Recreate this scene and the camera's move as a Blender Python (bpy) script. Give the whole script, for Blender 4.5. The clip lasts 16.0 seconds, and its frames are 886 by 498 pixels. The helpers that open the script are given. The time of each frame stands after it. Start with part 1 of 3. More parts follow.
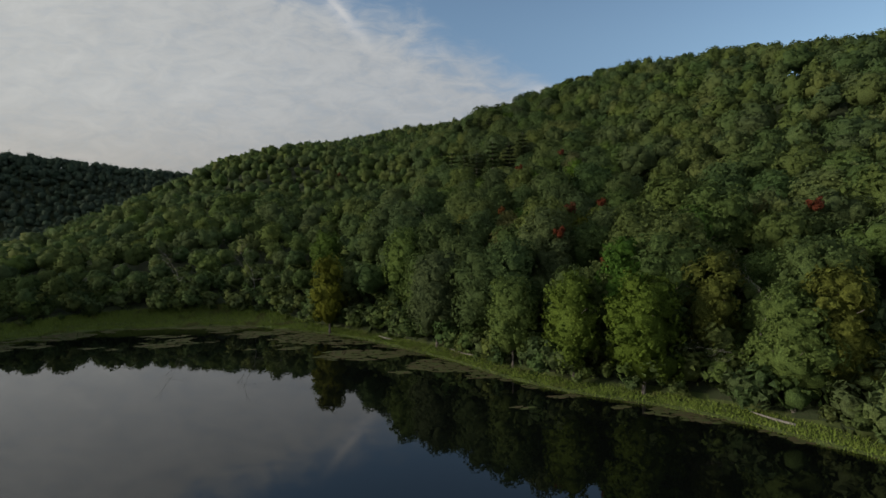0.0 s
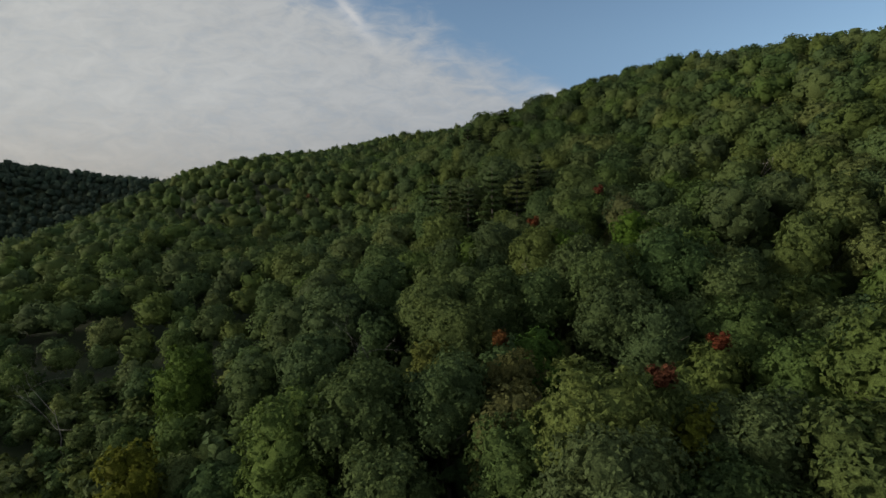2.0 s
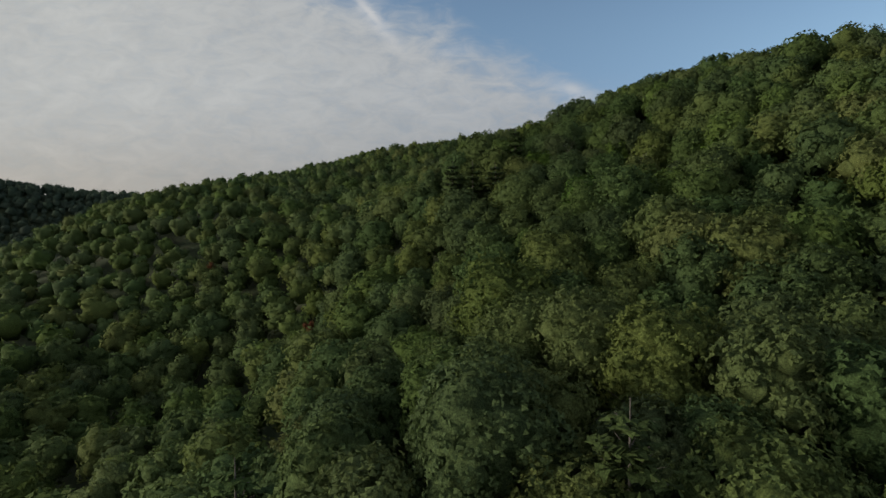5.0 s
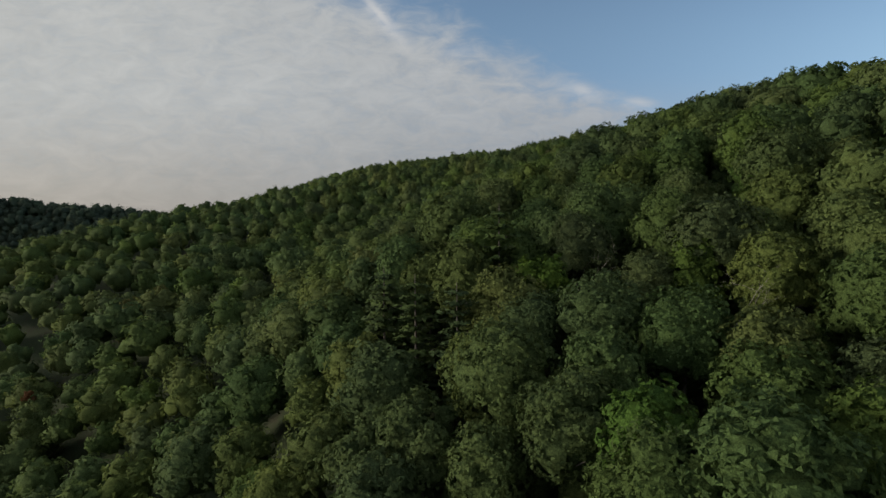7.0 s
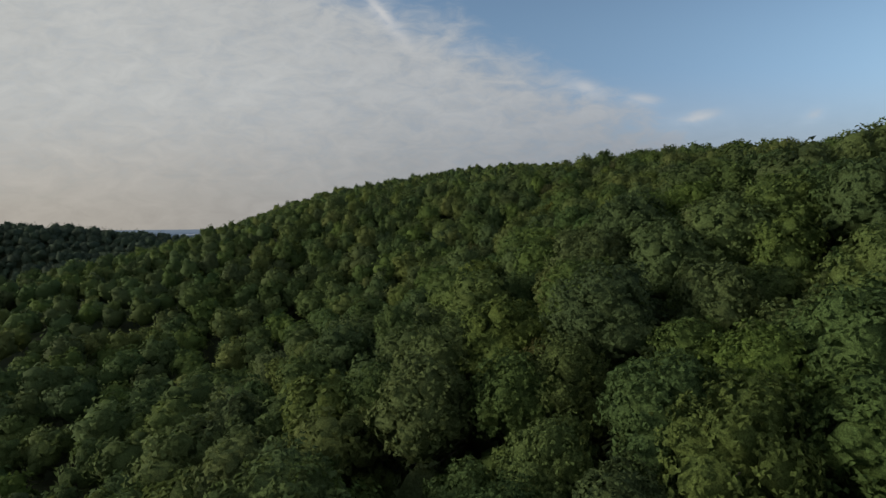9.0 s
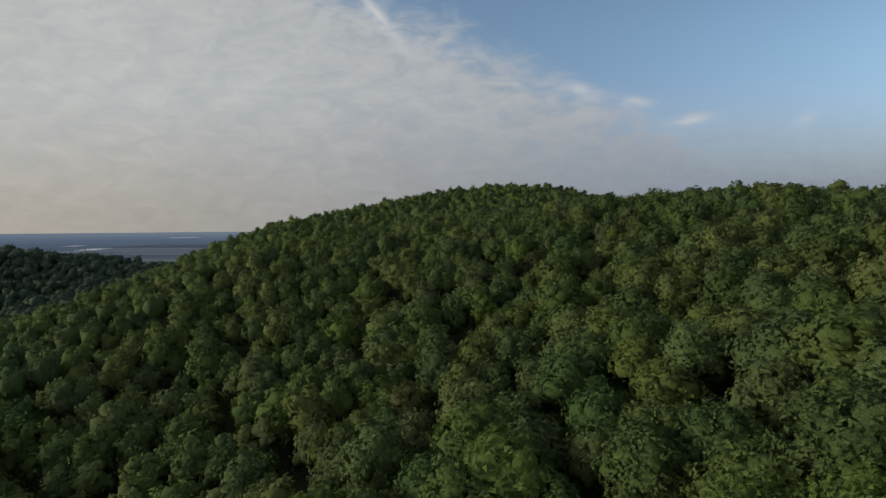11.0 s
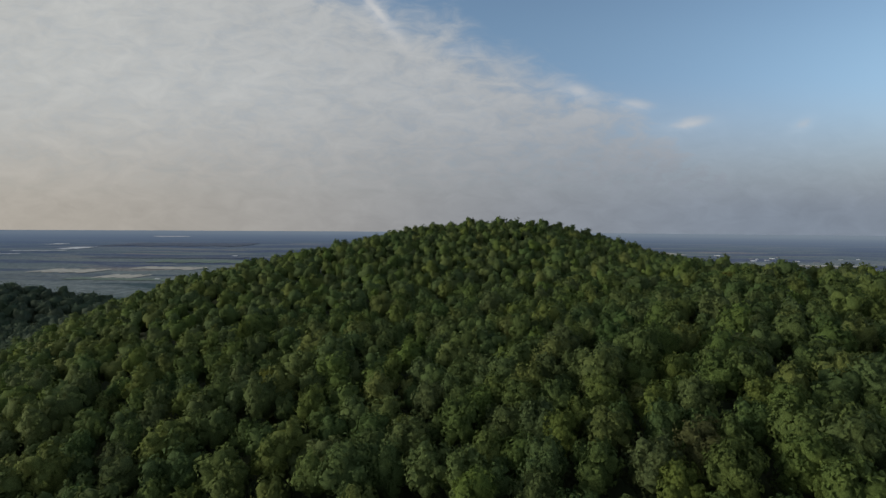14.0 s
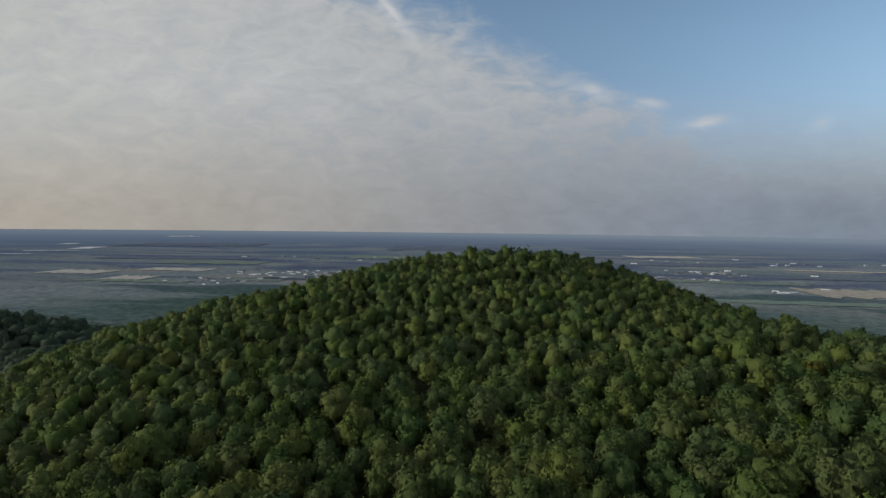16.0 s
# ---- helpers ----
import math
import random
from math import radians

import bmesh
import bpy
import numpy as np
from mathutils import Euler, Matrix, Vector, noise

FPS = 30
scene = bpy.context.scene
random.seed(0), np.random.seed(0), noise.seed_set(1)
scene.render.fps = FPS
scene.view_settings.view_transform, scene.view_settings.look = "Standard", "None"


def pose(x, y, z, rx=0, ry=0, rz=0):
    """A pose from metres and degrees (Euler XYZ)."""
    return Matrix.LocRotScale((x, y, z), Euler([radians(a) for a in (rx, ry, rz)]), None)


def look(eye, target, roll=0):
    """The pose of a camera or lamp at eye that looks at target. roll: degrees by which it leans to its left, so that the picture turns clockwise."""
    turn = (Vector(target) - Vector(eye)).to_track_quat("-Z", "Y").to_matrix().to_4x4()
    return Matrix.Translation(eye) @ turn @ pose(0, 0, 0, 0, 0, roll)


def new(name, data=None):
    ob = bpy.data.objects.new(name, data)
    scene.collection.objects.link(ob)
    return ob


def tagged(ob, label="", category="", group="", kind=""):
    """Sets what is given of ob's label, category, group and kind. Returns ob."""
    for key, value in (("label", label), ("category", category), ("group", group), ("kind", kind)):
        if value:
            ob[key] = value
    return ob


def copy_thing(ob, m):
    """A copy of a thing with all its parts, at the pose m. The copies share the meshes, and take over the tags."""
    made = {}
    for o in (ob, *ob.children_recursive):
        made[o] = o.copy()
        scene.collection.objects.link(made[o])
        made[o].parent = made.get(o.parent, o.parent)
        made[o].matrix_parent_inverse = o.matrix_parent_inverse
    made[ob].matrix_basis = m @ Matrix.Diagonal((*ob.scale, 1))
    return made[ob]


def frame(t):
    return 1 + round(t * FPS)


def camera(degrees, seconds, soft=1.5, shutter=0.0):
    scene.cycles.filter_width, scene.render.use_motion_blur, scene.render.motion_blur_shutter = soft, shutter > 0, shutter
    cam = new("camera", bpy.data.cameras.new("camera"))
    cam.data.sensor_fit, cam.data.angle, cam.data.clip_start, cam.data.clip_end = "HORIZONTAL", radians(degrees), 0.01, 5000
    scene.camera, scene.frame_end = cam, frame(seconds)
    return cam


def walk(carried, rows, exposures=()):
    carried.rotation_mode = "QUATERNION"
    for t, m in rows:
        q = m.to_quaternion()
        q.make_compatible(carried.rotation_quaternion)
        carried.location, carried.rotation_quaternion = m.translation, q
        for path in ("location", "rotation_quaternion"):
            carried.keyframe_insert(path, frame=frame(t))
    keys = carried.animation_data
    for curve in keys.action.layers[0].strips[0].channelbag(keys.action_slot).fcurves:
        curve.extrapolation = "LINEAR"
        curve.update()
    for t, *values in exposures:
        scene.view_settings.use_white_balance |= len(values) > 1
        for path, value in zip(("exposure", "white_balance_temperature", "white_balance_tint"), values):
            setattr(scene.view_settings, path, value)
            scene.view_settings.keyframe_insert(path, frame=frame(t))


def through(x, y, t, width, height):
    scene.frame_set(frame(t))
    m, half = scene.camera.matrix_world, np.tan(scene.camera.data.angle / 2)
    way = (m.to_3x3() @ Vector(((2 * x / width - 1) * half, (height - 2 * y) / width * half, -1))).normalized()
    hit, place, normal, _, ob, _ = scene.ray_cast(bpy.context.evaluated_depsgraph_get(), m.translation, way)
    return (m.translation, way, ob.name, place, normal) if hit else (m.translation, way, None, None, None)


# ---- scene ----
cam = camera(83, 16.0, soft=1.5)
PATH = [
    (0, (0.99, 0.41, 20.56), (0.977, 2.413, 20.482), -0.70),
    (0.5, (2.73, 13.55, 23.95), (2.701, 15.553, 23.876), -0.70),
    (1, (4.50, 26.78, 27.57), (4.465, 28.780, 27.494), -0.70),
    (1.5, (6.36, 40.35, 31.37), (6.317, 42.354, 31.302), -0.60),
    (2, (8.16, 54.10, 35.18), (8.111, 56.095, 35.112), -0.40),
    (2.5, (10.07, 68.87, 38.99), (10.002, 70.870, 38.920), -0.40),
    (3, (11.72, 83.71, 42.73), (11.639, 85.709, 42.659), -0.40),
    (3.5, (13.66, 98.68, 46.74), (13.575, 100.677, 46.664), -0.40),
    (4, (15.07, 112.93, 51.14), (14.967, 114.931, 51.068), -0.40),
    (6.3, (22.98, 173.39, 74.28), (22.839, 175.380, 74.198), -0.60),
    (6.5, (23.71, 179.34, 76.09), (23.565, 181.332, 76.017), -0.40),
    (7, (25.87, 193.59, 81.72), (25.714, 195.584, 81.646), -0.40),
    (7.5, (28.00, 207.78, 87.61), (27.833, 209.771, 87.533), -0.40),
    (8, (30.50, 222.24, 93.32), (30.322, 224.227, 93.239), -0.50),
    (8.5, (32.66, 235.92, 98.69), (32.483, 237.907, 98.616), -0.70),
    (9, (34.78, 248.96, 103.78), (34.608, 250.950, 103.701), -0.80),
    (9.5, (36.85, 262.24, 108.89), (36.674, 264.233, 108.813), -0.80),
    (10, (38.94, 275.34, 113.79), (38.763, 277.328, 113.717), -0.80),
    (12.3, (49.79, 336.42, 139.36), (49.679, 338.415, 139.282), -0.30),
    (12.5, (50.60, 341.57, 140.92), (50.484, 343.566, 140.853), -0.20),
    (13, (51.97, 353.61, 145.64), (51.851, 355.607, 145.567), 0.10),
    (13.5, (53.19, 365.40, 150.24), (53.063, 367.392, 150.166), 0.30),
    (14, (54.41, 377.60, 154.83), (54.274, 379.590, 154.752), 0.40),
    (14.5, (55.43, 389.39, 159.32), (55.283, 391.388, 159.242), 0.60),
    (15, (56.44, 401.09, 163.74), (56.283, 403.084, 163.658), 0.70),
    (15.5, (58.13, 413.28, 167.96), (57.961, 415.269, 167.882), 0.50),
    (16, (59.37, 424.21, 172.84), (59.187, 426.199, 172.757), 0.70),
]

walk(cam, [(t, look(eye, target, roll)) for t, eye, target, roll in PATH])

# ---------------------------------------------------------------- light
SUN_AZ, SUN_EL = -100.0, 13.0          # degrees clockwise from +y, and above the horizon
SUN_POWER, SUN_ANGLE = 3.6, 14.0
SKY_STRENGTH = 0.13

sun_data = bpy.data.lights.new("sun", "SUN")
sun_data.energy, sun_data.angle, sun_data.color = SUN_POWER, radians(SUN_ANGLE), (1.0, 0.92, 0.76)
sun = new("sun", sun_data)
a, e = radians(SUN_AZ), radians(SUN_EL)
sun.matrix_world = look((math.sin(a) * math.cos(e) * 900, math.cos(a) * math.cos(e) * 900, math.sin(e) * 900), (0, 0, 0))


class Nodes:
    """A short way to write node trees."""

    def __init__(self, tree):
        self.t = tree
        tree.nodes.clear()

    def n(self, kind):
        return self.t.nodes.new(kind)

    def to(self, src, dst):
        self.t.links.new(src, dst)

    def put(self, sock, v):
        if isinstance(v, bpy.types.NodeSocket):
            self.to(v, sock)
        else:
            sock.default_value = v

    def m(self, op, x, y=0.0, z=0.0, clamp=False):
        nd = self.n("ShaderNodeMath")
        nd.operation, nd.use_clamp = op, clamp
        for s, v in zip(nd.inputs, (x, y, z)):
            self.put(s, v)
        return nd.outputs[0]

    def dot(self, vec, c):
        nd = self.n("ShaderNodeVectorMath")
        nd.operation = "DOT_PRODUCT"
        self.to(vec, nd.inputs[0])
        nd.inputs[1].default_value = c
        return nd.outputs["Value"]

    def smooth(self, v, lo, hi, to_lo=0.0, to_hi=1.0):
        nd = self.n("ShaderNodeMapRange")
        nd.interpolation_type = "SMOOTHSTEP"
        for s, x in zip(nd.inputs, (v, lo, hi, to_lo, to_hi)):
            self.put(s, x)
        return nd.outputs[0]

    def noise(self, vec, scale, detail=3.0, rough=0.5, dist=0.0):
        nd = self.n("ShaderNodeTexNoise")
        if vec is not None:
            self.to(vec, nd.inputs["Vector"])
        nd.inputs["Scale"].default_value, nd.inputs["Detail"].default_value = scale, detail
        nd.inputs["Roughness"].default_value, nd.inputs["Distortion"].default_value = rough, dist
        return nd.outputs["Fac"]

    def mix(self, f, x, y, blend="MIX"):
        nd = self.n("ShaderNodeMix")
        nd.data_type, nd.blend_type = "RGBA", blend
        for s, v in zip((nd.inputs[0], nd.inputs[6], nd.inputs[7]), (f, x, y)):
            if isinstance(v, tuple) and len(v) == 3:
                v = (*v, 1.0)
            self.put(s, v)
        return nd.outputs[2]

    def xyz(self, x, y, z=0.0):
        nd = self.n("ShaderNodeCombineXYZ")
        for s, v in zip(nd.inputs, (x, y, z)):
            self.put(s, v)
        return nd.outputs[0]

    def attribute(self, name):
        nd = self.n("ShaderNodeAttribute")
        nd.attribute_name = name
        return nd.outputs["Fac"]

    def scaled(self, vec, s):
        nd = self.n("ShaderNodeVectorMath")
        nd.operation = "MULTIPLY"
        self.to(vec, nd.inputs[0])
        nd.inputs[1].default_value = s
        return nd.outputs[0]


def make_world():
    world = bpy.data.worlds.new("evening_sky")
    scene.world = world
    world.use_nodes = True
    k = Nodes(world.node_tree)
    out = k.n("ShaderNodeOutputWorld")
    sky = k.n("ShaderNodeTexSky")
    sky.sky_type, sky.sun_disc, sky.sun_elevation, sky.sun_rotation = "NISHITA", False, radians(SUN_EL), radians(SUN_AZ)
    sky.air_density, sky.dust_density, sky.ozone_density = 1.0, 0.6, 1.5
    way = k.n("ShaderNodeTexCoord").outputs["Generated"]
    yaw = radians(5.2)
    forward = k.dot(way, (-math.sin(yaw), math.cos(yaw), 0))
    ahead = k.m("MAXIMUM", forward, 0.22)
    u = k.m("DIVIDE", k.dot(way, (math.cos(yaw), math.sin(yaw), 0)), ahead)
    v = k.m("DIVIDE", k.dot(way, (0, 0, 1)), ahead)
    uv = k.xyz(u, v)
    streak = k.n("ShaderNodeMapping")
    k.to(uv, streak.inputs[0])
    streak.inputs["Rotation"].default_value = (0, 0, 0.5)
    streak.inputs["Scale"].default_value = (1.0, 2.2, 1.0)
    big = k.noise(uv, 3.0, 4.0, 0.55, 0.3)
    fine = k.noise(streak.outputs[0], 14.0, 6.0, 0.62, 0.6)
    grain = k.noise(streak.outputs[0], 34.0, 4.0, 0.6, 0.9)
    # the bank of high cloud, with its ragged edge running down to the right
    edge = k.m("SUBTRACT", k.m("MULTIPLY_ADD", u, -0.43, 0.43), v)
    edge = k.m("ADD", edge, k.m("MULTIPLY", k.m("SUBTRACT", big, 0.5), 0.20))
    edge = k.m("ADD", edge, k.m("MULTIPLY", k.m("SUBTRACT", fine, 0.5), 0.13))
    left = k.smooth(u, -0.9, 0.75, 1.0, 0.0)
    bank = k.smooth(edge, -0.02, 0.11)
    thin = k.smooth(k.m("ADD", k.m("MULTIPLY", fine, 0.7), k.m("MULTIPLY", grain, 0.5)), 0.36, 0.70, k.m("MULTIPLY_ADD", left, 0.22, 0.68), 1.0)
    cover = k.m("MULTIPLY", bank, thin)
    # single wisps in the blue
    wisps = 0.0
    for cu, cv, ang, la, lb, amt in ((-0.108, 0.425, -0.86, 0.055, 0.012, 1.0), (-0.10, 0.455, -0.5, 0.03, 0.015, 0.35), (0.290, 0.277, -0.3, 0.034, 0.013, 0.8), (0.405, 0.252, -0.12, 0.036, 0.009, 0.75),
                                     (0.515, 0.215, 0.16, 0.045, 0.011, 0.85), (0.745, 0.217, 0.4, 0.024, 0.012, 0.6), (0.055, 0.352, 0.1, 0.03, 0.01, 0.5)):
        du, dv = k.m("SUBTRACT", u, cu), k.m("SUBTRACT", v, cv)
        du = k.m("ADD", du, k.m("MULTIPLY", k.m("SUBTRACT", grain, 0.5), 0.016))
        dv = k.m("ADD", dv, k.m("MULTIPLY", k.m("SUBTRACT", fine, 0.5), 0.02))
        p = k.m("DIVIDE", k.m("ADD", k.m("MULTIPLY", du, math.cos(ang)), k.m("MULTIPLY", dv, math.sin(ang))), la)
        q = k.m("DIVIDE", k.m("SUBTRACT", k.m("MULTIPLY", dv, math.cos(ang)), k.m("MULTIPLY", du, math.sin(ang))), lb)
        r = k.m("ADD", k.m("MULTIPLY", p, p), k.m("MULTIPLY", q, q))
        wisps = k.m("MAXIMUM", wisps, k.m("MULTIPLY", k.m("EXPONENT", k.m("MULTIPLY", r, -0.7)), amt))
    low = k.smooth(v, 0.0, 0.30, 1.0, 0.0)
    high_cloud = k.mix(left, CLOUD_RIGHT, CLOUD_LEFT)
    low_cloud = k.mix(left, CLOUD_LOW_RIGHT, CLOUD_LOW_LEFT)
    cloud = k.mix(low, high_cloud, low_cloud)
    shade = k.m("ADD", 0.70, k.m("ADD", k.m("MULTIPLY", big, 0.18), k.m("MULTIPLY", fine, 0.36)))
    cloud = k.mix(1.0, cloud, k.xyz(shade, shade, shade), "MULTIPLY")
    haze = k.smooth(v, 0.04, 0.32, 1.0, 0.0)
    cover = k.m("MAXIMUM", k.m("MAXIMUM", cover, haze), k.m("MULTIPLY", wisps, 0.9))
    cloud = k.mix(k.m("MULTIPLY", wisps, 0.9), cloud, (0.60, 0.60, 0.60))
    clear = k.mix(1.0, sky.outputs[0], SKY_TINT, "MULTIPLY")
    deep = k.smooth(v, 0.05, 0.42, 0.66, 1.04)
    clear = k.mix(1.0, clear, k.xyz(deep, deep, k.m("POWER", deep, 0.6)), "MULTIPLY")
    # thin high cloud added overhead and behind, out of view, as fill light
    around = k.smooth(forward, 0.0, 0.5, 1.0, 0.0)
    cloud = k.mix(around, cloud, CLOUD_FILL)
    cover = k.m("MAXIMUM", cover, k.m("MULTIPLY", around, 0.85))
    b1, b2 = k.n("ShaderNodeBackground"), k.n("ShaderNodeBackground")
    k.to(clear, b1.inputs[0])
    b1.inputs[1].default_value = SKY_STRENGTH
    k.to(cloud, b2.inputs[0])
    b2.inputs[1].default_value = 1.0
    blend = k.n("ShaderNodeMixShader")
    k.to(cover, blend.inputs[0])
    k.to(b1.outputs[0], blend.inputs[1])
    k.to(b2.outputs[0], blend.inputs[2])
    k.to(blend.outputs[0], out.inputs[0])


SKY_TINT = (1.15, 1.16, 1.19)
CLOUD_LEFT, CLOUD_RIGHT = (0.505, 0.515, 0.505), (0.38, 0.41, 0.45)
CLOUD_LOW_LEFT, CLOUD_LOW_RIGHT = (0.41, 0.378, 0.332), (0.218, 0.258, 0.318)
CLOUD_FILL = (0.42, 0.45, 0.49)
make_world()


# ---------------------------------------------------------------- materials
def material(name):
    mat = bpy.data.materials.new(name)
    mat.use_nodes = True
    k = Nodes(mat.node_tree)
    out = k.n("ShaderNodeOutputMaterial")
    return mat, k, out


def principled(k, out, colour, rough=0.8, height=None, bump=0.3, dist=0.05, spec=0.3):
    p = k.n("ShaderNodeBsdfPrincipled")
    k.put(p.inputs["Base Color"], (*colour, 1.0) if isinstance(colour, tuple) else colour)
    k.put(p.inputs["Roughness"], rough)
    p.inputs["Specular IOR Level"].default_value = spec
    if height is not None:
        b = k.n("ShaderNodeBump")
        b.inputs["Strength"].default_value, b.inputs["Distance"].default_value = bump, dist
        k.to(height, b.inputs["Height"])
        k.to(b.outputs[0], p.inputs["Normal"])
    k.to(p.outputs[0], out.inputs[0])
    return p


def leaf_material(name, dark, mid, light, through=0.38):
    """Foliage: each tree has its own tone, and clumps and leaves vary within it."""
    mat, k, out = material(name)
    place = k.n("ShaderNodeNewGeometry").outputs["Position"]
    own = k.m("FRACT", k.m("ADD", k.n("ShaderNodeObjectInfo").outputs["Random"], k.attribute("tint")))
    leaf = k.n("ShaderNodeNewGeometry").outputs["Random Per Island"]
    clump = k.noise(place, 0.45, 3.0)
    tone = k.m("ADD", k.m("MULTIPLY", own, 0.66), k.m("MULTIPLY", leaf, 0.10))
    tone = k.m("ADD", tone, k.m("MULTIPLY", k.m("SUBTRACT", clump, 0.4), 0.5), 0.0, True)
    ramp = k.n("ShaderNodeValToRGB")
    ramp.color_ramp.elements[0].color, ramp.color_ramp.elements[1].color = (*dark, 1), (*light, 1)
    ramp.color_ramp.elements.new(0.52).color = (*mid, 1)
    k.to(tone, ramp.inputs[0])
    hue = k.n("ShaderNodeHueSaturation")
    k.to(ramp.outputs[0], hue.inputs["Color"])
    k.to(k.m("MULTIPLY_ADD", k.m("FRACT", k.m("MULTIPLY", own, 7.31)), 0.036, 0.478), hue.inputs["Hue"])
    k.to(k.m("MULTIPLY_ADD", k.m("FRACT", k.m("MULTIPLY", own, 13.7)), 0.20, 1.06), hue.inputs["Saturation"])
    speck = k.smooth(k.noise(place, 4.2, 4.0, 0.7), 0.32, 0.68, 0.70, 1.2)
    speck = k.m("MULTIPLY", speck, k.smooth(k.noise(place, 9.0, 2.0, 0.6), 0.35, 0.65, 0.7, 1.25))
    tint = k.mix(1.0, hue.outputs[0], k.xyz(speck, speck, speck), "MULTIPLY")
    p = k.n("ShaderNodeBsdfPrincipled")
    k.to(tint, p.inputs["Base Color"])
    p.inputs["Roughness"].default_value = 0.8
    p.inputs["Specular IOR Level"].default_value = 0.06
    b = k.n("ShaderNodeBump")
    b.inputs["Strength"].default_value, b.inputs["Distance"].default_value = 0.45, 0.25
    k.to(k.noise(place, 2.6, 4.0, 0.65), b.inputs["Height"])
    k.to(b.outputs[0], p.inputs["Normal"])
    tr = k.n("ShaderNodeBsdfTranslucent")
    k.to(tint, tr.inputs[0])
    mx = k.n("ShaderNodeMixShader")
    mx.inputs[0].default_value = through
    k.to(p.outputs[0], mx.inputs[1])
    k.to(tr.outputs[0], mx.inputs[2])
    k.to(mx.outputs[0], out.inputs[0])
    return mat


LEAF = leaf_material("broad_leaves", (0.066, 0.096, 0.046), (0.099, 0.133, 0.056), (0.140, 0.170, 0.064))
LEAF_FRESH = leaf_material("fresh_leaves", (0.072, 0.115, 0.038), (0.094, 0.143, 0.042), (0.120, 0.168, 0.048))
LEAF_RED = leaf_material("red_leaves", (0.115, 0.055, 0.034), (0.145, 0.072, 0.043), (0.17, 0.095, 0.052))
LEAF_YELLOW = leaf_material("yellow_leaves", (0.10, 0.115, 0.036), (0.135, 0.142, 0.040), (0.180, 0.168, 0.046))
LEAF_BROWN = leaf_material("rusty_leaves", (0.080, 0.090, 0.042), (0.100, 0.106, 0.046), (0.122, 0.120, 0.052))
# broad leaves again, darker and bluer: hill shade and haze put into the colour
LEAF_SHADE_HAZE = leaf_material("shade_hazed_leaves", (0.058, 0.080, 0.060), (0.070, 0.095, 0.068), (0.084, 0.110, 0.074), 0.4)
NEEDLE = leaf_material("pine_needles", (0.034, 0.052, 0.025), (0.058, 0.080, 0.036), (0.085, 0.108, 0.046), 0.15)


def bark_material(name, lo, hi):
    mat, k, out = material(name)
    place = k.n("ShaderNodeNewGeometry").outputs["Position"]
    f = k.noise(k.scaled(place, (6, 6, 1.2)), 2.0, 5.0, 0.65)
    principled(k, out, k.mix(k.smooth(f, 0.35, 0.65), lo, hi), 0.9, f, 0.7, 0.04)
    return mat


BARK = bark_material("bark", (0.06, 0.05, 0.04), (0.17, 0.15, 0.13))
BARK_PALE = bark_material("weathered_wood", (0.13, 0.12, 0.10), (0.26, 0.24, 0.21))


def floor_material():
    mat, k, out = material("forest_floor")
    place = k.n("ShaderNodeNewGeometry").outputs["Position"]
    f, g = k.noise(place, 0.25, 5.0, 0.6), k.noise(place, 3.0, 5.0, 0.6)
    col = k.mix(k.smooth(f, 0.3, 0.5), (0.038, 0.036, 0.020), (0.036, 0.050, 0.020))
    col = k.mix(k.smooth(g, 0.5, 0.75), col, (0.055, 0.050, 0.028))
    principled(k, out, col, 0.95, g, 0.6, 0.2)
    return mat


def bank_material():
    mat, k, out = material("grassy_bank")
    place = k.n("ShaderNodeNewGeometry").outputs["Position"]
    f, g = k.noise(place, 0.5, 5.0, 0.6), k.noise(place, 6.0, 5.0, 0.6)
    col = k.mix(k.smooth(f, 0.4, 0.62), (0.075, 0.100, 0.026), (0.052, 0.072, 0.020))
    col = k.mix(k.smooth(g, 0.5, 0.75), col, (0.10, 0.085, 0.04))
    principled(k, out, col, 0.95, g, 0.6, 0.1)
    return mat


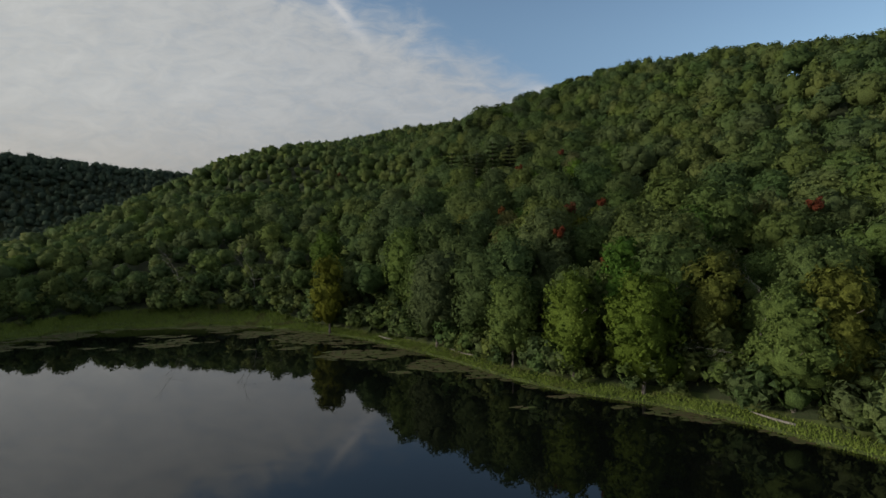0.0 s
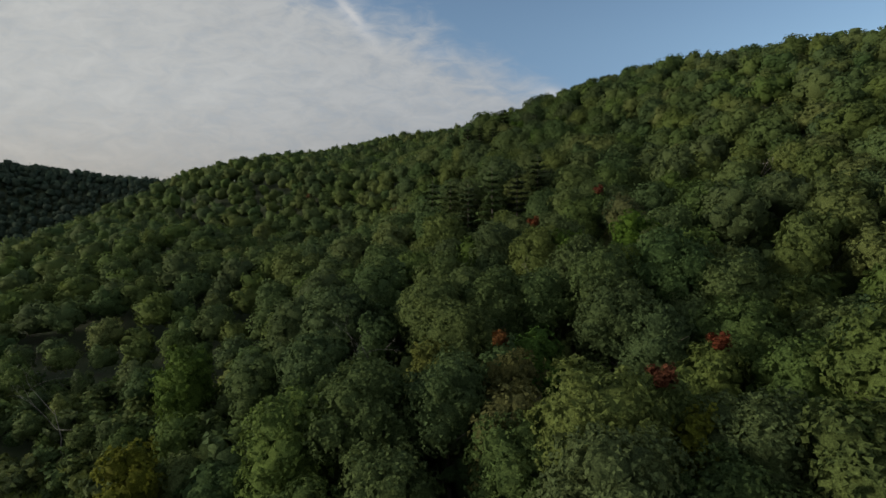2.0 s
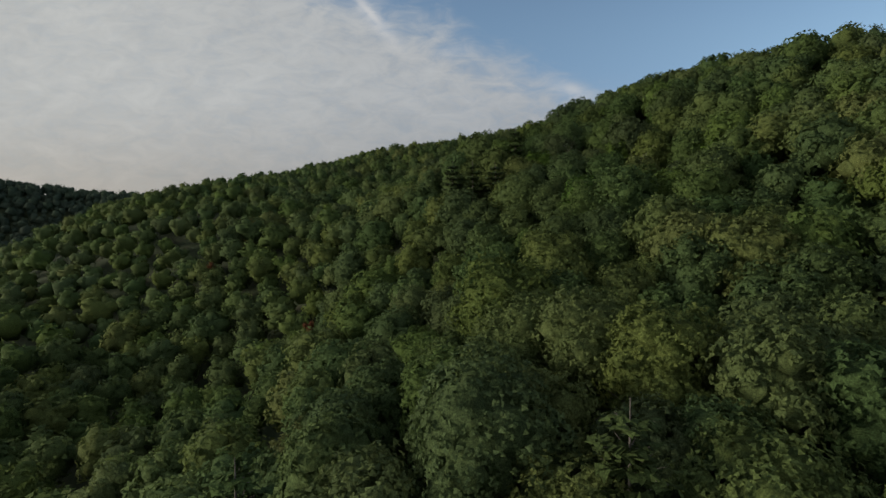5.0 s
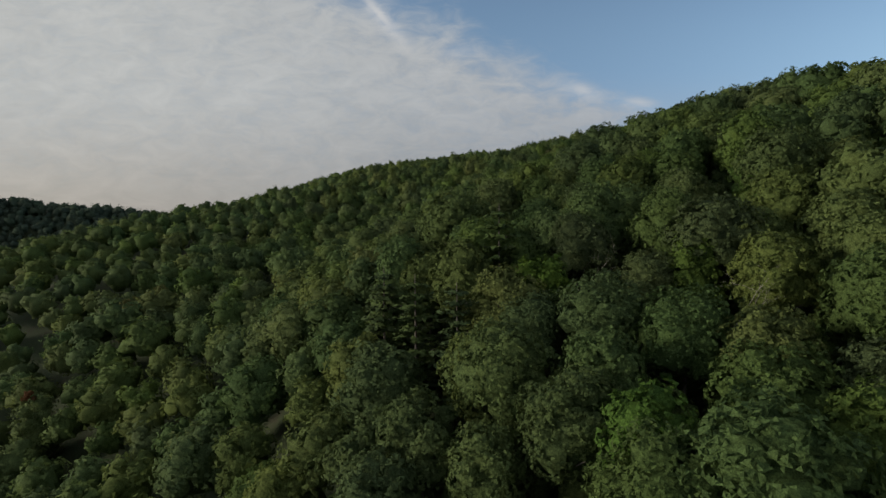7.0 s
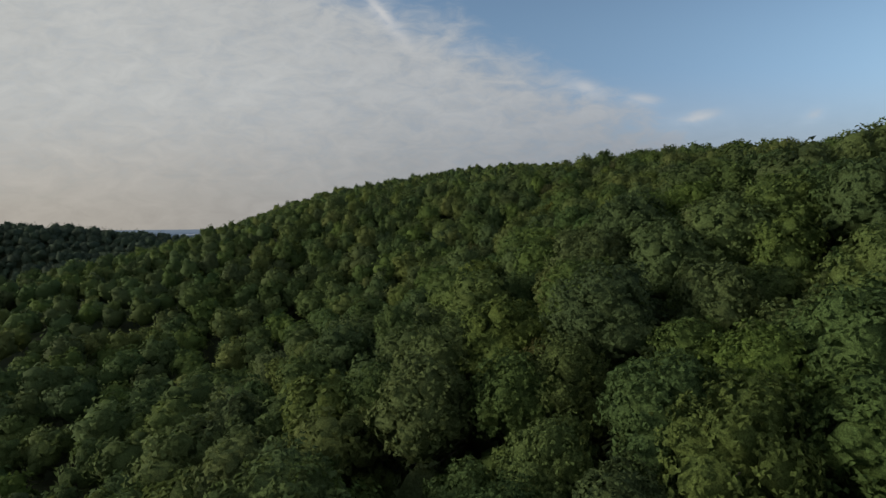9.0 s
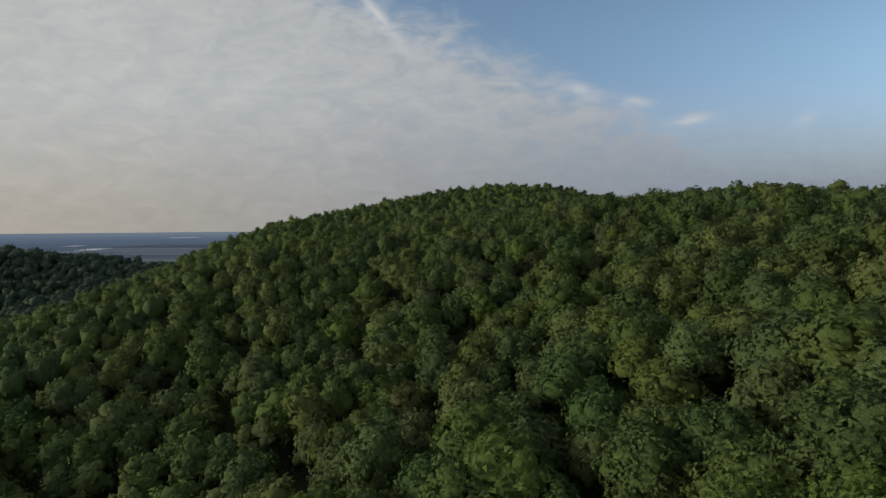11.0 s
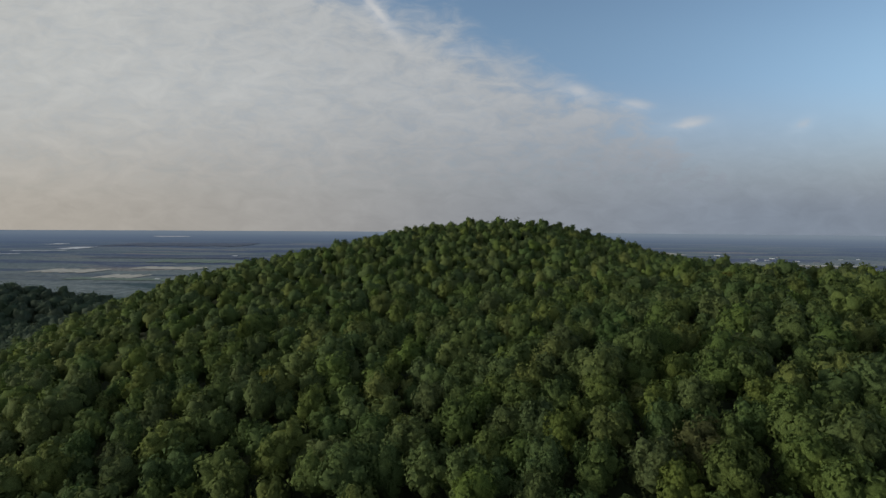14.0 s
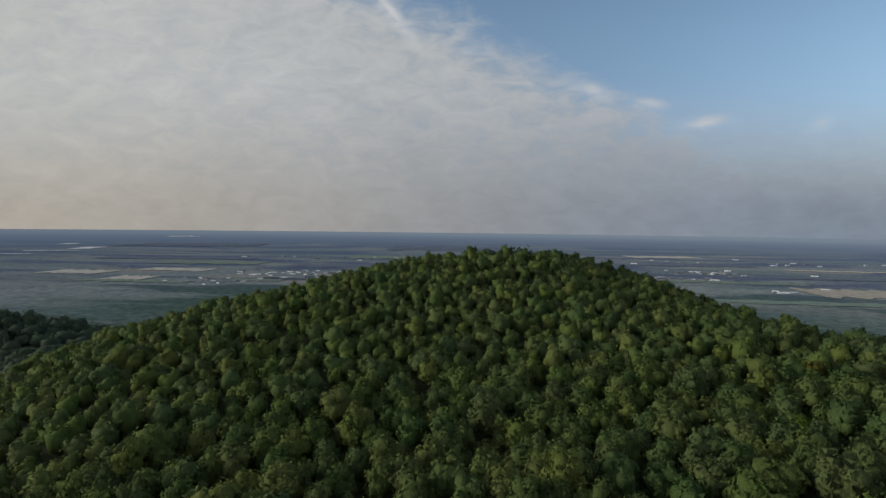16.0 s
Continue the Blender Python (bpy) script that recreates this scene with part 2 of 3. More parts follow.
def plain_material():
    """Farmland far below, strips of field, woodlots and hedges, with blue distance haze mixed into the colour."""
    mat, k, out = material("hazed_farmland")
    plan = k.n("ShaderNodeUVMap")
    plan.uv_map = "plan"
    uv = plan.outputs[0]
    near = k.n("ShaderNodeVectorMath")
    near.operation = "LENGTH"
    k.to(uv, near.inputs[0])
    turned = k.n("ShaderNodeMapping")
    k.to(uv, turned.inputs[0])
    turned.inputs["Rotation"].default_value = (0, 0, 0.35)
    turned.inputs["Scale"].default_value = (1.0, 3.2, 1.0)
    cells = k.n("ShaderNodeTexVoronoi")
    cells.feature, cells.distance = "F1", "CHEBYCHEV"
    k.to(turned.outputs[0], cells.inputs["Vector"])
    cells.inputs["Scale"].default_value = 1.1
    sep = k.n("ShaderNodeSeparateColor")
    k.to(cells.outputs["Color"], sep.inputs[0])
    woods = k.smooth(k.noise(turned.outputs[0], 0.5, 6.0, 0.65), 0.47, 0.56)
    field = k.mix(k.smooth(sep.outputs[0], 0.2, 0.8), (0.165, 0.205, 0.198), (0.235, 0.260, 0.235))
    field = k.mix(k.smooth(sep.outputs[1], 0.78, 0.9), field, (0.30, 0.275, 0.235))
    field = k.mix(k.smooth(k.noise(uv, 6.0, 4.0), 0.4, 0.7, 0.0, 0.30), field, (0.11, 0.135, 0.14))
    # woods are painted bluer with distance, as haze
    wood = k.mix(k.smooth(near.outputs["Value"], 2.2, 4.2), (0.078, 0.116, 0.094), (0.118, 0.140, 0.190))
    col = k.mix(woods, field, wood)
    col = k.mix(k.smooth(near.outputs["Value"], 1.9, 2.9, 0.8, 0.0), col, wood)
    tufts = k.smooth(k.noise(uv, 28.0, 5.0, 0.7), 0.3, 0.7, 0.68, 1.3)
    col = k.mix(1.0, col, k.xyz(tufts, tufts, tufts), "MULTIPLY")
    # haze painted into the base colour: bluer, then paler, towards the horizon
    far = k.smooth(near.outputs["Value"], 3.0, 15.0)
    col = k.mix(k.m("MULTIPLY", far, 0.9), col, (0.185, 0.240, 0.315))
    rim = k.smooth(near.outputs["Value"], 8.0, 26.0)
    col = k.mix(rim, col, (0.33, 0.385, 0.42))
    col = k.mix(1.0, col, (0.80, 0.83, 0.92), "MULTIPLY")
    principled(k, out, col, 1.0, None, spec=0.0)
    return mat


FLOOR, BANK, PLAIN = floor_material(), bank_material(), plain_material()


def water_material():
    mat, k, out = material("dark_lake_water")
    place = k.n("ShaderNodeNewGeometry").outputs["Position"]
    h = k.m("ADD", k.noise(place, 0.7, 3.0), k.m("MULTIPLY", k.noise(place, 3.5, 2.0), 0.3))
    p = principled(k, out, (0.003, 0.004, 0.003), 0.02, h, 0.04, 0.03, 0.5)
    p.inputs["IOR"].default_value = 1.55
    return mat


def mat_material(name, a_col, b_col):
    mat, k, out = material(name)
    g = k.n("ShaderNodeNewGeometry")
    f = k.noise(g.outputs["Position"], 2.5, 5.0, 0.65)
    col = k.mix(g.outputs["Random Per Island"], a_col, b_col)
    col = k.mix(k.smooth(f, 0.5, 0.75), col, (0.06, 0.055, 0.02))
    principled(k, out, col, 0.9, f, 0.4, 0.03, 0.05)
    return mat


WATER = water_material()
ALGAE = mat_material("floating_algae", (0.080, 0.062, 0.036), (0.064, 0.084, 0.028))


def grass_material():
    """Sedge in green, with straw-brown and dull patches several metres across."""
    mat, k, out = material("shore_grass")
    g = k.n("ShaderNodeNewGeometry")
    place = g.outputs["Position"]
    col = k.mix(g.outputs["Random Per Island"], (0.105, 0.155, 0.028), (0.165, 0.205, 0.044))
    col = k.mix(k.smooth(k.noise(place, 0.16, 4.0, 0.6), 0.54, 0.68), col, (0.105, 0.100, 0.040))
    col = k.mix(k.smooth(k.noise(place, 0.5, 3.0, 0.6), 0.58, 0.74), col, (0.060, 0.082, 0.026))
    principled(k, out, col, 0.9, spec=0.05)
    return mat


GRASS = grass_material()



def plain_colour(name, col, rough=0.8):
    mat, k, out = material(name)
    place = k.n("ShaderNodeNewGeometry").outputs["Position"]
    f = k.noise(place, 0.05, 4.0)
    c2 = tuple(c * 0.75 for c in col)
    principled(k, out, k.mix(k.smooth(f, 0.35, 0.65), col, c2), rough, spec=0.1)
    return mat


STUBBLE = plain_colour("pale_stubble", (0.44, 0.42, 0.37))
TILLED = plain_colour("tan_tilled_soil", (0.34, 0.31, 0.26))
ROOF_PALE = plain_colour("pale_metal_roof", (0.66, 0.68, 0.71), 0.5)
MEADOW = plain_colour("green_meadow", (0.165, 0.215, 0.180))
# woods whose blue is distance haze put into the base colour
WOODLOT_HAZE = plain_colour("hazed_woodlot", (0.120, 0.142, 0.188))
ROOF_GREY = plain_colour("grey_roof", (0.22, 0.23, 0.25))
# river water with the sky's reflection painted in as a pale base colour
FAR_WATER_SHEEN = plain_colour("far_river", (0.60, 0.62, 0.65), 0.3)

# ---------------------------------------------------------------- the lie of the land
HILL_BASE = -154.6
HILLS = [
    (156.9, 54, 716, 116, 284, -0.47),
    (125.8, 227, 353, 109, 369, 0.00),
    (84.5, 123, 261, 68, 168, 0.19),
    (-6.3, -55, 411, 145, 103, 0.21),
    (-40.5, 7, 594, 103, 83, 0.34),
    (-38.9, -164, 510, 117, 72, -0.86),
    (164.3, -430, 732, 679, 281, -0.03),
    (155.7, -784, 594, 330, 85, 0.45),
    (145.7, -55, 136, 158, 505, 0.30),
    (71.4, 246, 517, 113, 109, 0.09),
    (19.1, 20, 206, 27, 69, 0.03),
    (15.4, 30, 305, 67, 51, 0.44),
    (-18.3, -78, 264, 86, 25, -0.50),
    (4.6, 35, 468, 85, 30, 0.00),
]

END_EYE = (59.4, 424.2)                 # the plain is laid out round the last stand
EYE_OVER_PLAIN, EYE_Z = 312.0, 172.8


def canopy(x, y):
    """Height of the tree tops."""
    z = np.full(np.shape(x), HILL_BASE)
    for amp, cx, cy, sx, sy, th in HILLS:
        c, s = math.cos(th), math.sin(th)
        p, q = (x - cx) * c + (y - cy) * s, -(x - cx) * s + (y - cy) * c
        z = z + amp * np.exp(-0.5 * ((p / sx) ** 2 + (q / sy) ** 2))
    return z


def step(v, lo, hi):
    t = np.clip((v - lo) / (hi - lo), 0, 1)
    return t * t * (3 - 2 * t)


def plain_height(x, y):
    """The far plain: true distances are folded up so that it ends at the horizon within five kilometres."""
    r = np.maximum(np.hypot(x - END_EYE[0], y - END_EYE[1]), 1.0)
    over = np.clip(r - 1500, 0, 3080)
    true = np.where(r < 1500, r, 1500 + over / (1 - over / 3400.0))
    return EYE_Z - EYE_OVER_PLAIN * np.minimum(r / true, 1.0), true


SHORE = [(39, 43.6), (36, 47.2), (31.3, 52.9), (24.5, 58.2), (15.6, 62.6), (7.9, 70.2), (2.1, 78), (-8, 88), (-15.4, 95.1), (-31, 104), (-46, 110.5), (-60, 107.6), (-75, 106), (-86, 96),
         (-104, 84), (-125, 55), (-135, 0), (-120, -70), (-60, -130), (30, -120), (90, -60), (75, -5), (52, 27)]


def rounded(poly, times=2):
    p = np.array(poly, float)
    for _ in range(times):
        nxt = np.roll(p, -1, axis=0)
        p = np.stack([0.75 * p + 0.25 * nxt, 0.25 * p + 0.75 * nxt], 1).reshape(-1, 2)
    return p


LAKE = rounded(SHORE)


def from_shore(x, y):
    """Distance from the lake's edge, negative on the water."""
    x, y = np.asarray(x, float), np.asarray(y, float)
    best, inside = np.full(x.shape, 1e9), np.zeros(x.shape, bool)
    for (ax, ay), (bx, by) in zip(LAKE, np.roll(LAKE, -1, axis=0)):
        dx, dy = bx - ax, by - ay
        t = np.clip(((x - ax) * dx + (y - ay) * dy) / (dx * dx + dy * dy), 0, 1)
        best = np.minimum(best, np.hypot(x - ax - t * dx, y - ay - t * dy))
        if abs(dy) > 1e-9:
            inside ^= ((ay > y) != (by > y)) & (x < ax + (y - ay) / dy * dx)
    return np.where(inside, -best, best)


TREE_DROP = 15.0


def ground_height(x, y, far=True):
    x, y = np.asarray(x, float), np.asarray(y, float)
    low, _ = plain_height(x, y)
    valley = 1.5 + (low - 1.5) * step(np.hypot(x + 60, y - 230), 520, 1150)
    hill = canopy(x, y) - TREE_DROP
    z = np.logaddexp(hill / 6.0, np.maximum(valley, low) / 6.0) * 6.0
    z = np.where(np.hypot(x - END_EYE[0], y - END_EYE[1]) > 1700, np.maximum(low, z - 40), z)
    d = from_shore(x, y)
    bank = np.where(d < 0, np.maximum(-2.2, d * 0.35), 0.25 + np.clip(d, 0, 40) * 0.11)
    return np.where(d < 14, bank + (np.maximum(z, bank) - bank) * step(d, 1.0, 14.0), z)


def mesh_object(name, verts, faces, mats, parent=None, tint=None, mat_index=None, smooth=False, normals=None):
    """One mesh object from arrays of corners and of triangles or quads."""
    me = bpy.data.meshes.new(name)
    verts, faces = np.asarray(verts, np.float32), np.asarray(faces, np.int32)
    n = faces.shape[1]
    me.vertices.add(len(verts))
    me.vertices.foreach_set("co", verts.ravel())
    me.loops.add(faces.size)
    me.loops.foreach_set("vertex_index", faces.ravel())
    me.polygons.add(len(faces))
    me.polygons.foreach_set("loop_start", np.arange(0, faces.size, n, dtype=np.int32))
    me.polygons.foreach_set("loop_total", np.full(len(faces), n, np.int32))
    for mt in mats:
        me.materials.append(mt)
    if mat_index is not None:
        me.polygons.foreach_set("material_index", np.asarray(mat_index, np.int32))
    me.polygons.foreach_set("use_smooth", np.full(len(faces), smooth or normals is not None, bool))
    if tint is not None:
        at = me.attributes.new("tint", "FLOAT", "POINT")
        at.data.foreach_set("value", np.asarray(tint, np.float32))
    me.update(calc_edges=True)
    if normals is not None:
        at = me.attributes.new("custom_normal", "FLOAT_VECTOR", "POINT")
        at.data.foreach_set("vector", np.asarray(normals, np.float32).ravel())
    ob = new(name, me)
    if parent is not None:
        ob.parent = parent
    return ob


def build_ground():
    around, rings = 420, [1.3 * (i + 1) for i in range(105)]
    while rings[-1] < 4650:
        rings.append(rings[-1] + max(1.3, 0.034 * (rings[-1] - 100)))
    rings = np.array([0.02] + [r for r in rings if r < 4540] + [4578.0])
    ang = np.linspace(0, 2 * np.pi, around, endpoint=False)
    w = step(rings, 200, 3000)
    cx, cy = -10 + (END_EYE[0] + 10) * w, 85 + (END_EYE[1] - 85) * w
    x = cx[:, None] + rings[:, None] * np.cos(ang)
    y = cy[:, None] + rings[:, None] * np.sin(ang)
    z = ground_height(x, y)
    verts = np.stack([x, y, z], -1).reshape(-1, 3)
    k, nr = np.arange(around), len(rings)
    i = np.arange(nr - 1)[:, None] * around
    quads = np.stack([i + k, i + around + k, i + around + (k + 1) % around, i + (k + 1) % around], -1).reshape(-1, 4)
    mid = verts[quads].mean(1)
    d = from_shore(mid[:, 0], mid[:, 1])
    low, _ = plain_height(mid[:, 0], mid[:, 1])
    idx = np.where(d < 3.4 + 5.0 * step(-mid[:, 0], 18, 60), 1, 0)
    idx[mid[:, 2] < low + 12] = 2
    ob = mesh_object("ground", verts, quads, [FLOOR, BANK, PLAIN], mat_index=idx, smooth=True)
    uv = ob.data.uv_layers.new(name="plan")
    _, true = plain_height(verts[:, 0], verts[:, 1])
    r = np.maximum(np.hypot(verts[:, 0] - END_EYE[0], verts[:, 1] - END_EYE[1]), 1.0)
    plan = np.stack([(verts[:, 0] - END_EYE[0]) / r * true, (verts[:, 1] - END_EYE[1]) / r * true], -1) / 1000.0
    uv.data.foreach_set("uv", plan[quads.ravel()].astype(np.float32).ravel())
    return tagged(ob, "wooded hills above a lake and a far farming plain with painted haze", "ground", kind="structure")


build_ground()


def build_lake():
    edge = rounded(SHORE, 1)
    mid = edge.mean(0)
    out = mid + (edge - mid) * 1.06
    bm = bmesh.new()
    bm.faces.new([bm.verts.new((p[0], p[1], 0.0)) for p in out])
    bmesh.ops.triangulate(bm, faces=bm.faces[:])
    bm.normal_update()
    if bm.faces[:][0].normal.z < 0:
        bmesh.ops.reverse_faces(bm, faces=bm.faces[:])
    me = bpy.data.meshes.new("water")
    bm.to_mesh(me)
    bm.free()
    me.materials.append(WATER)
    tagged(new("water", me), "still dark lake water mirroring sky and wooded hill", "water", kind="structure")


build_lake()

# ---------------------------------------------------------------- trees
rng = np.random.default_rng(7)
T = (1 + 5 ** 0.5) / 2
ICO_V = np.array([(-1, T, 0), (1, T, 0), (-1, -T, 0), (1, -T, 0), (0, -1, T), (0, 1, T), (0, -1, -T), (0, 1, -T), (T, 0, -1), (T, 0, 1), (-T, 0, -1), (-T, 0, 1)]) / math.hypot(1, T)
ICO_F = np.array([(0, 11, 5), (0, 5, 1), (0, 1, 7), (0, 7, 10), (0, 10, 11), (1, 5, 9), (5, 11, 4), (11, 10, 2), (10, 7, 6), (7, 1, 8), (3, 9, 4), (3, 4, 2), (3, 2, 6), (3, 6, 8), (3, 8, 9), (4, 9, 5), (2, 4, 11), (6, 2, 10), (8, 6, 7), (9, 8, 1)])


def finer(v, f):
    """Each triangle of a ball cut into four."""
    seen, v, out = {}, [tuple(p) for p in v], []

    def half(i, j):
        key = (min(i, j), max(i, j))
        if key not in seen:
            m = np.array(v[i]) + np.array(v[j])
            seen[key] = len(v)
            v.append(tuple(m / np.linalg.norm(m)))
        return seen[key]

    for i, j, k in f:
        p, q, r = half(i, j), half(j, k), half(k, i)
        out += [(i, p, r), (p, j, q), (r, q, k), (p, q, r)]
    return np.array(v), np.array(out)


def unit(v):
    return v / np.maximum(np.linalg.norm(v, axis=-1, keepdims=True), 1e-9)


def joined(pieces):
    """Pieces (corners, triangles and, for foliage, the way each corner faces) as one."""
    vs, fs, ns, off = [], [], [], 0
    for v, f, *n in pieces:
        vs.append(v)
        fs.append(f + off)
        ns += n
        off += len(v)
    return (np.vstack(vs), np.vstack(fs), np.vstack(ns)) if ns else (np.vstack(vs), np.vstack(fs))


BALL_V, BALL_F = finer(ICO_V, ICO_F)


def leaf_soup(centre, normal, size, fold=0.55):
    """A three-cornered spray of leaves at each centre, turned about the given way."""
    n = unit(normal + rng.normal(0, fold, normal.shape))
    t = unit(np.cross(n, rng.normal(0, 1, n.shape)))
    b = np.cross(n, t)
    s = size[:, None]
    w = rng.uniform(0.55, 1.0, (len(n), 1))
    v = np.stack([centre + t * s, centre - t * s * 0.5 + b * s * 0.8 * w, centre - t * s * 0.6 - b * s * 0.75 * w], 1).reshape(-1, 3)
    return v, np.arange(len(v)).reshape(-1, 3)


def tube(points, radii, sides=6):
    p = np.array(points, float)
    ang = np.linspace(0, 2 * np.pi, sides, endpoint=False)
    vs = []
    for i in range(len(p)):
        d = unit(p[min(i + 1, len(p) - 1)] - p[max(i - 1, 0)])
        s = unit(np.cross(d, (0.31, 0.95, 0.05)))
        c = np.cross(d, s)
        vs.append(p[i] + radii[i] * (np.cos(ang)[:, None] * s + np.sin(ang)[:, None] * c))
    f, k = [], np.arange(sides)
    for i in range(len(p) - 1):
        a0, b0 = i * sides + k, i * sides + (k + 1) % sides
        f.append(np.stack([a0, b0, b0 + sides], -1))
        f.append(np.stack([a0, b0 + sides, a0 + sides], -1))
    return np.vstack(vs), np.vstack(f)


def lobes_of(height, radius, count, low=0.32):
    """Rounded masses that make up a crown: centres and radii."""
    c, r = [], []
    mid, half = height * (1 + low) / 2, height * (1 - low) / 2
    for i in range(count):
        a = i * 2.4 + rng.uniform(-0.5, 0.5)
        u = 0.94 - 1.45 * (i + 0.35) / count
        ring = math.sqrt(max(0.04, 1 - u * u)) * rng.uniform(0.52, 0.72)
        rr = radius * rng.uniform(0.34, 0.47)
        c.append((math.cos(a) * ring * radius, math.sin(a) * ring * radius, mid + u * (half - rr * 0.75)))
        r.append(rr)
    return np.array(c), np.array(r)


def crown(height, radius, lobes, leaves, size, low=0.40, cluster=8, core=0.84, ragged=0.07, jitter=0.10, heart=0.70, fine=False, uneven=0.07):
    """A broadleaf crown: a dome of rounded masses, covered with small bunches of leaves that face outwards."""
    mid = np.array((0, 0, height * (1 + low) / 2))
    stretch = np.array((radius, radius, height * (1 - low) / 2))

    def facing(p, d):
        return unit(unit((p - mid) / stretch) * 0.66 + d * 0.40 + rng.normal(0, jitter, p.shape))

    ball_v, ball_f = (BALL_V, BALL_F) if fine else (ICO_V, ICO_F)
    dome = ball_v * heart * (1 + rng.normal(0, uneven, (len(ball_v), 1)))
    pieces = [(dome * stretch + mid, ball_f, unit(ball_v + rng.normal(0, jitter, ball_v.shape)))]
    c, r = lobes_of(height, radius, lobes, low) if lobes else (np.zeros((0, 3)), np.zeros(0))
    for ci, ri in zip(c, r):
        d = ICO_V * rng.uniform(0.85, 1.08, (12, 1))
        v = d * ri * core + ci
        pieces.append((v, ICO_F, facing(v, unit(d))))
    if leaves:
        # bunches over the masses, and over the heart of the crown between them
        n = max(6, leaves // cluster)
        share = np.append(r ** 2 / (r ** 2).sum() * 0.85, 0.15) if lobes else np.ones(1)
        pick = rng.choice(len(share), n * 4, p=share)
        d = unit(rng.normal(0, 1, (len(pick), 3)) + (0, 0, 0.30))
        cc = np.vstack([c, mid])
        rr = np.vstack([np.repeat(r[:, None], 3, axis=1), stretch * heart * 1.05])
        p = cc[pick] + d * rr[pick] * (1 + rng.normal(0, ragged, len(pick)).clip(-0.15, 0.2))[:, None]
        gap = np.linalg.norm((p[:, None] - cc[None]) / rr[None], axis=2)
        gap[np.arange(len(p)), pick] = 9
        keep = np.where(gap.min(1) > 0.93)[0][:n]
        p, d = np.repeat(p[keep], cluster, axis=0), np.repeat(d[keep], cluster, axis=0)
        wide = radius * 0.55 * math.sqrt(8.0 / n) + size * 0.4
        off = rng.normal(0, 0.5, p.shape)
        off -= d * np.sum(off * d, axis=1, keepdims=True) * 0.5
        turn = facing(p, d) + off * 0.34
        # each bunch is a little cushion: its rim droops
        p = p + off * wide - d * (np.sum(off * off, axis=1, keepdims=True) * wide * 0.45)
        v, f = leaf_soup(p, turn, size * rng.uniform(0.65, 1.3, len(p)), 0.40)
        pieces.append((v, f, np.repeat(unit(turn + rng.normal(0, jitter * 1.6, turn.shape)), 3, axis=0)))
    return joined(pieces)


def trunk(height, radius, limbs=5, base=0.22, lean=0.4):
    top = np.array((rng.normal(0, lean), rng.normal(0, lean), height * 0.8))
    pts = [np.array((0, 0, -0.6)), np.array((0, 0, 0.5)), top * 0.4, top * 0.72, top]
    pieces = [tube(pts, [base * 1.5, base, base * 0.8, base * 0.5, 0.04])]
    for i in range(limbs):
        a, h = i * 2.3 + rng.uniform(0, 1), rng.uniform(0.35, 0.7)
        o = top * h
        e1 = o + np.array((math.cos(a), math.sin(a), 0.8)) * radius * 0.4
        e2 = e1 + np.array((math.cos(a + 0.3), math.sin(a + 0.3), 0.7)) * radius * 0.35
        pieces.append(tube([o, e1, e2], [base * 0.42, base * 0.25, 0.03], 5))
    return joined(pieces)


def bare_limbs(height, spread, forks, base):
    """A leafless crown of forking branches."""
    pieces = []

    def grow(o, way, length, r, depth):
        bend = unit(way + rng.normal(0, 0.16, 3))
        m = o + way * length * 0.5
        e1 = m + bend * length * 0.5
        pieces.append(tube([o, m, e1], [r, r * 0.8, r * 0.55], 5))
        if depth:
            for _ in range(3 if depth > 1 else 2):
                grow(o + (e1 - o) * rng.uniform(0.6, 1.0), unit(bend + rng.normal(0, spread, 3) + (0, 0, 0.12)), length * rng.uniform(0.5, 0.72), r * 0.5, depth - 1)

    grow(np.array((0, 0, -0.5)), unit(np.array((rng.normal(0, 0.06), rng.normal(0, 0.06), 1.0))), height * 0.5, base, forks)
    return joined(pieces)


def pine_parts(height, radius, leaves, size):
    """A white pine: a straight trunk with level, feathery tiers of branches."""
    wood = [tube([(0, 0, -0.5), (0.05, 0, height * 0.5), (0, 0.05, height)], [0.26, 0.17, 0.03])]
    cs, ns = [], []
    z = height * 0.28
    while z < height * 0.98:
        f = (z / height - 0.28) / 0.72
        reach = radius * (1.0 - f) ** 0.7 * rng.uniform(0.75, 1.1) + 0.35
        arms = 6
        for i in range(arms):
            a = i * 2 * math.pi / arms + rng.uniform(-0.4, 0.4) + z
            rr = reach * rng.uniform(0.65, 1.1)
            way = np.array((math.cos(a), math.sin(a), 0.16))
            wood.append(tube([(0, 0, z), way * rr * 0.6 + (0, 0, z), way * rr + (0, 0, z + 0.1)], [0.06, 0.035, 0.01], 4))
            m = max(4, int(leaves * rr / radius / 60))
            s = rng.uniform(0.25, 1.05, (m, 1))
            cs.append(way * rr * s + (0, 0, z) + rng.normal(0, 1, (m, 3)) * (0.30, 0.30, 0.12))
            ns.append(np.tile(np.array((0, 0, 1.0)) + way * 0.3, (m, 1)))
        z += height * 0.068 * rng.uniform(0.8, 1.2)
    c, n = np.vstack(cs), np.vstack(ns)
    v, f = leaf_soup(c, n, size * rng.uniform(0.7, 1.3, len(c)), 0.35)
    return joined(wood), (v, f, np.repeat(unit(n + c * (0.2, 0.2, 0) + rng.normal(0, 0.25, c.shape)), 3, axis=0))


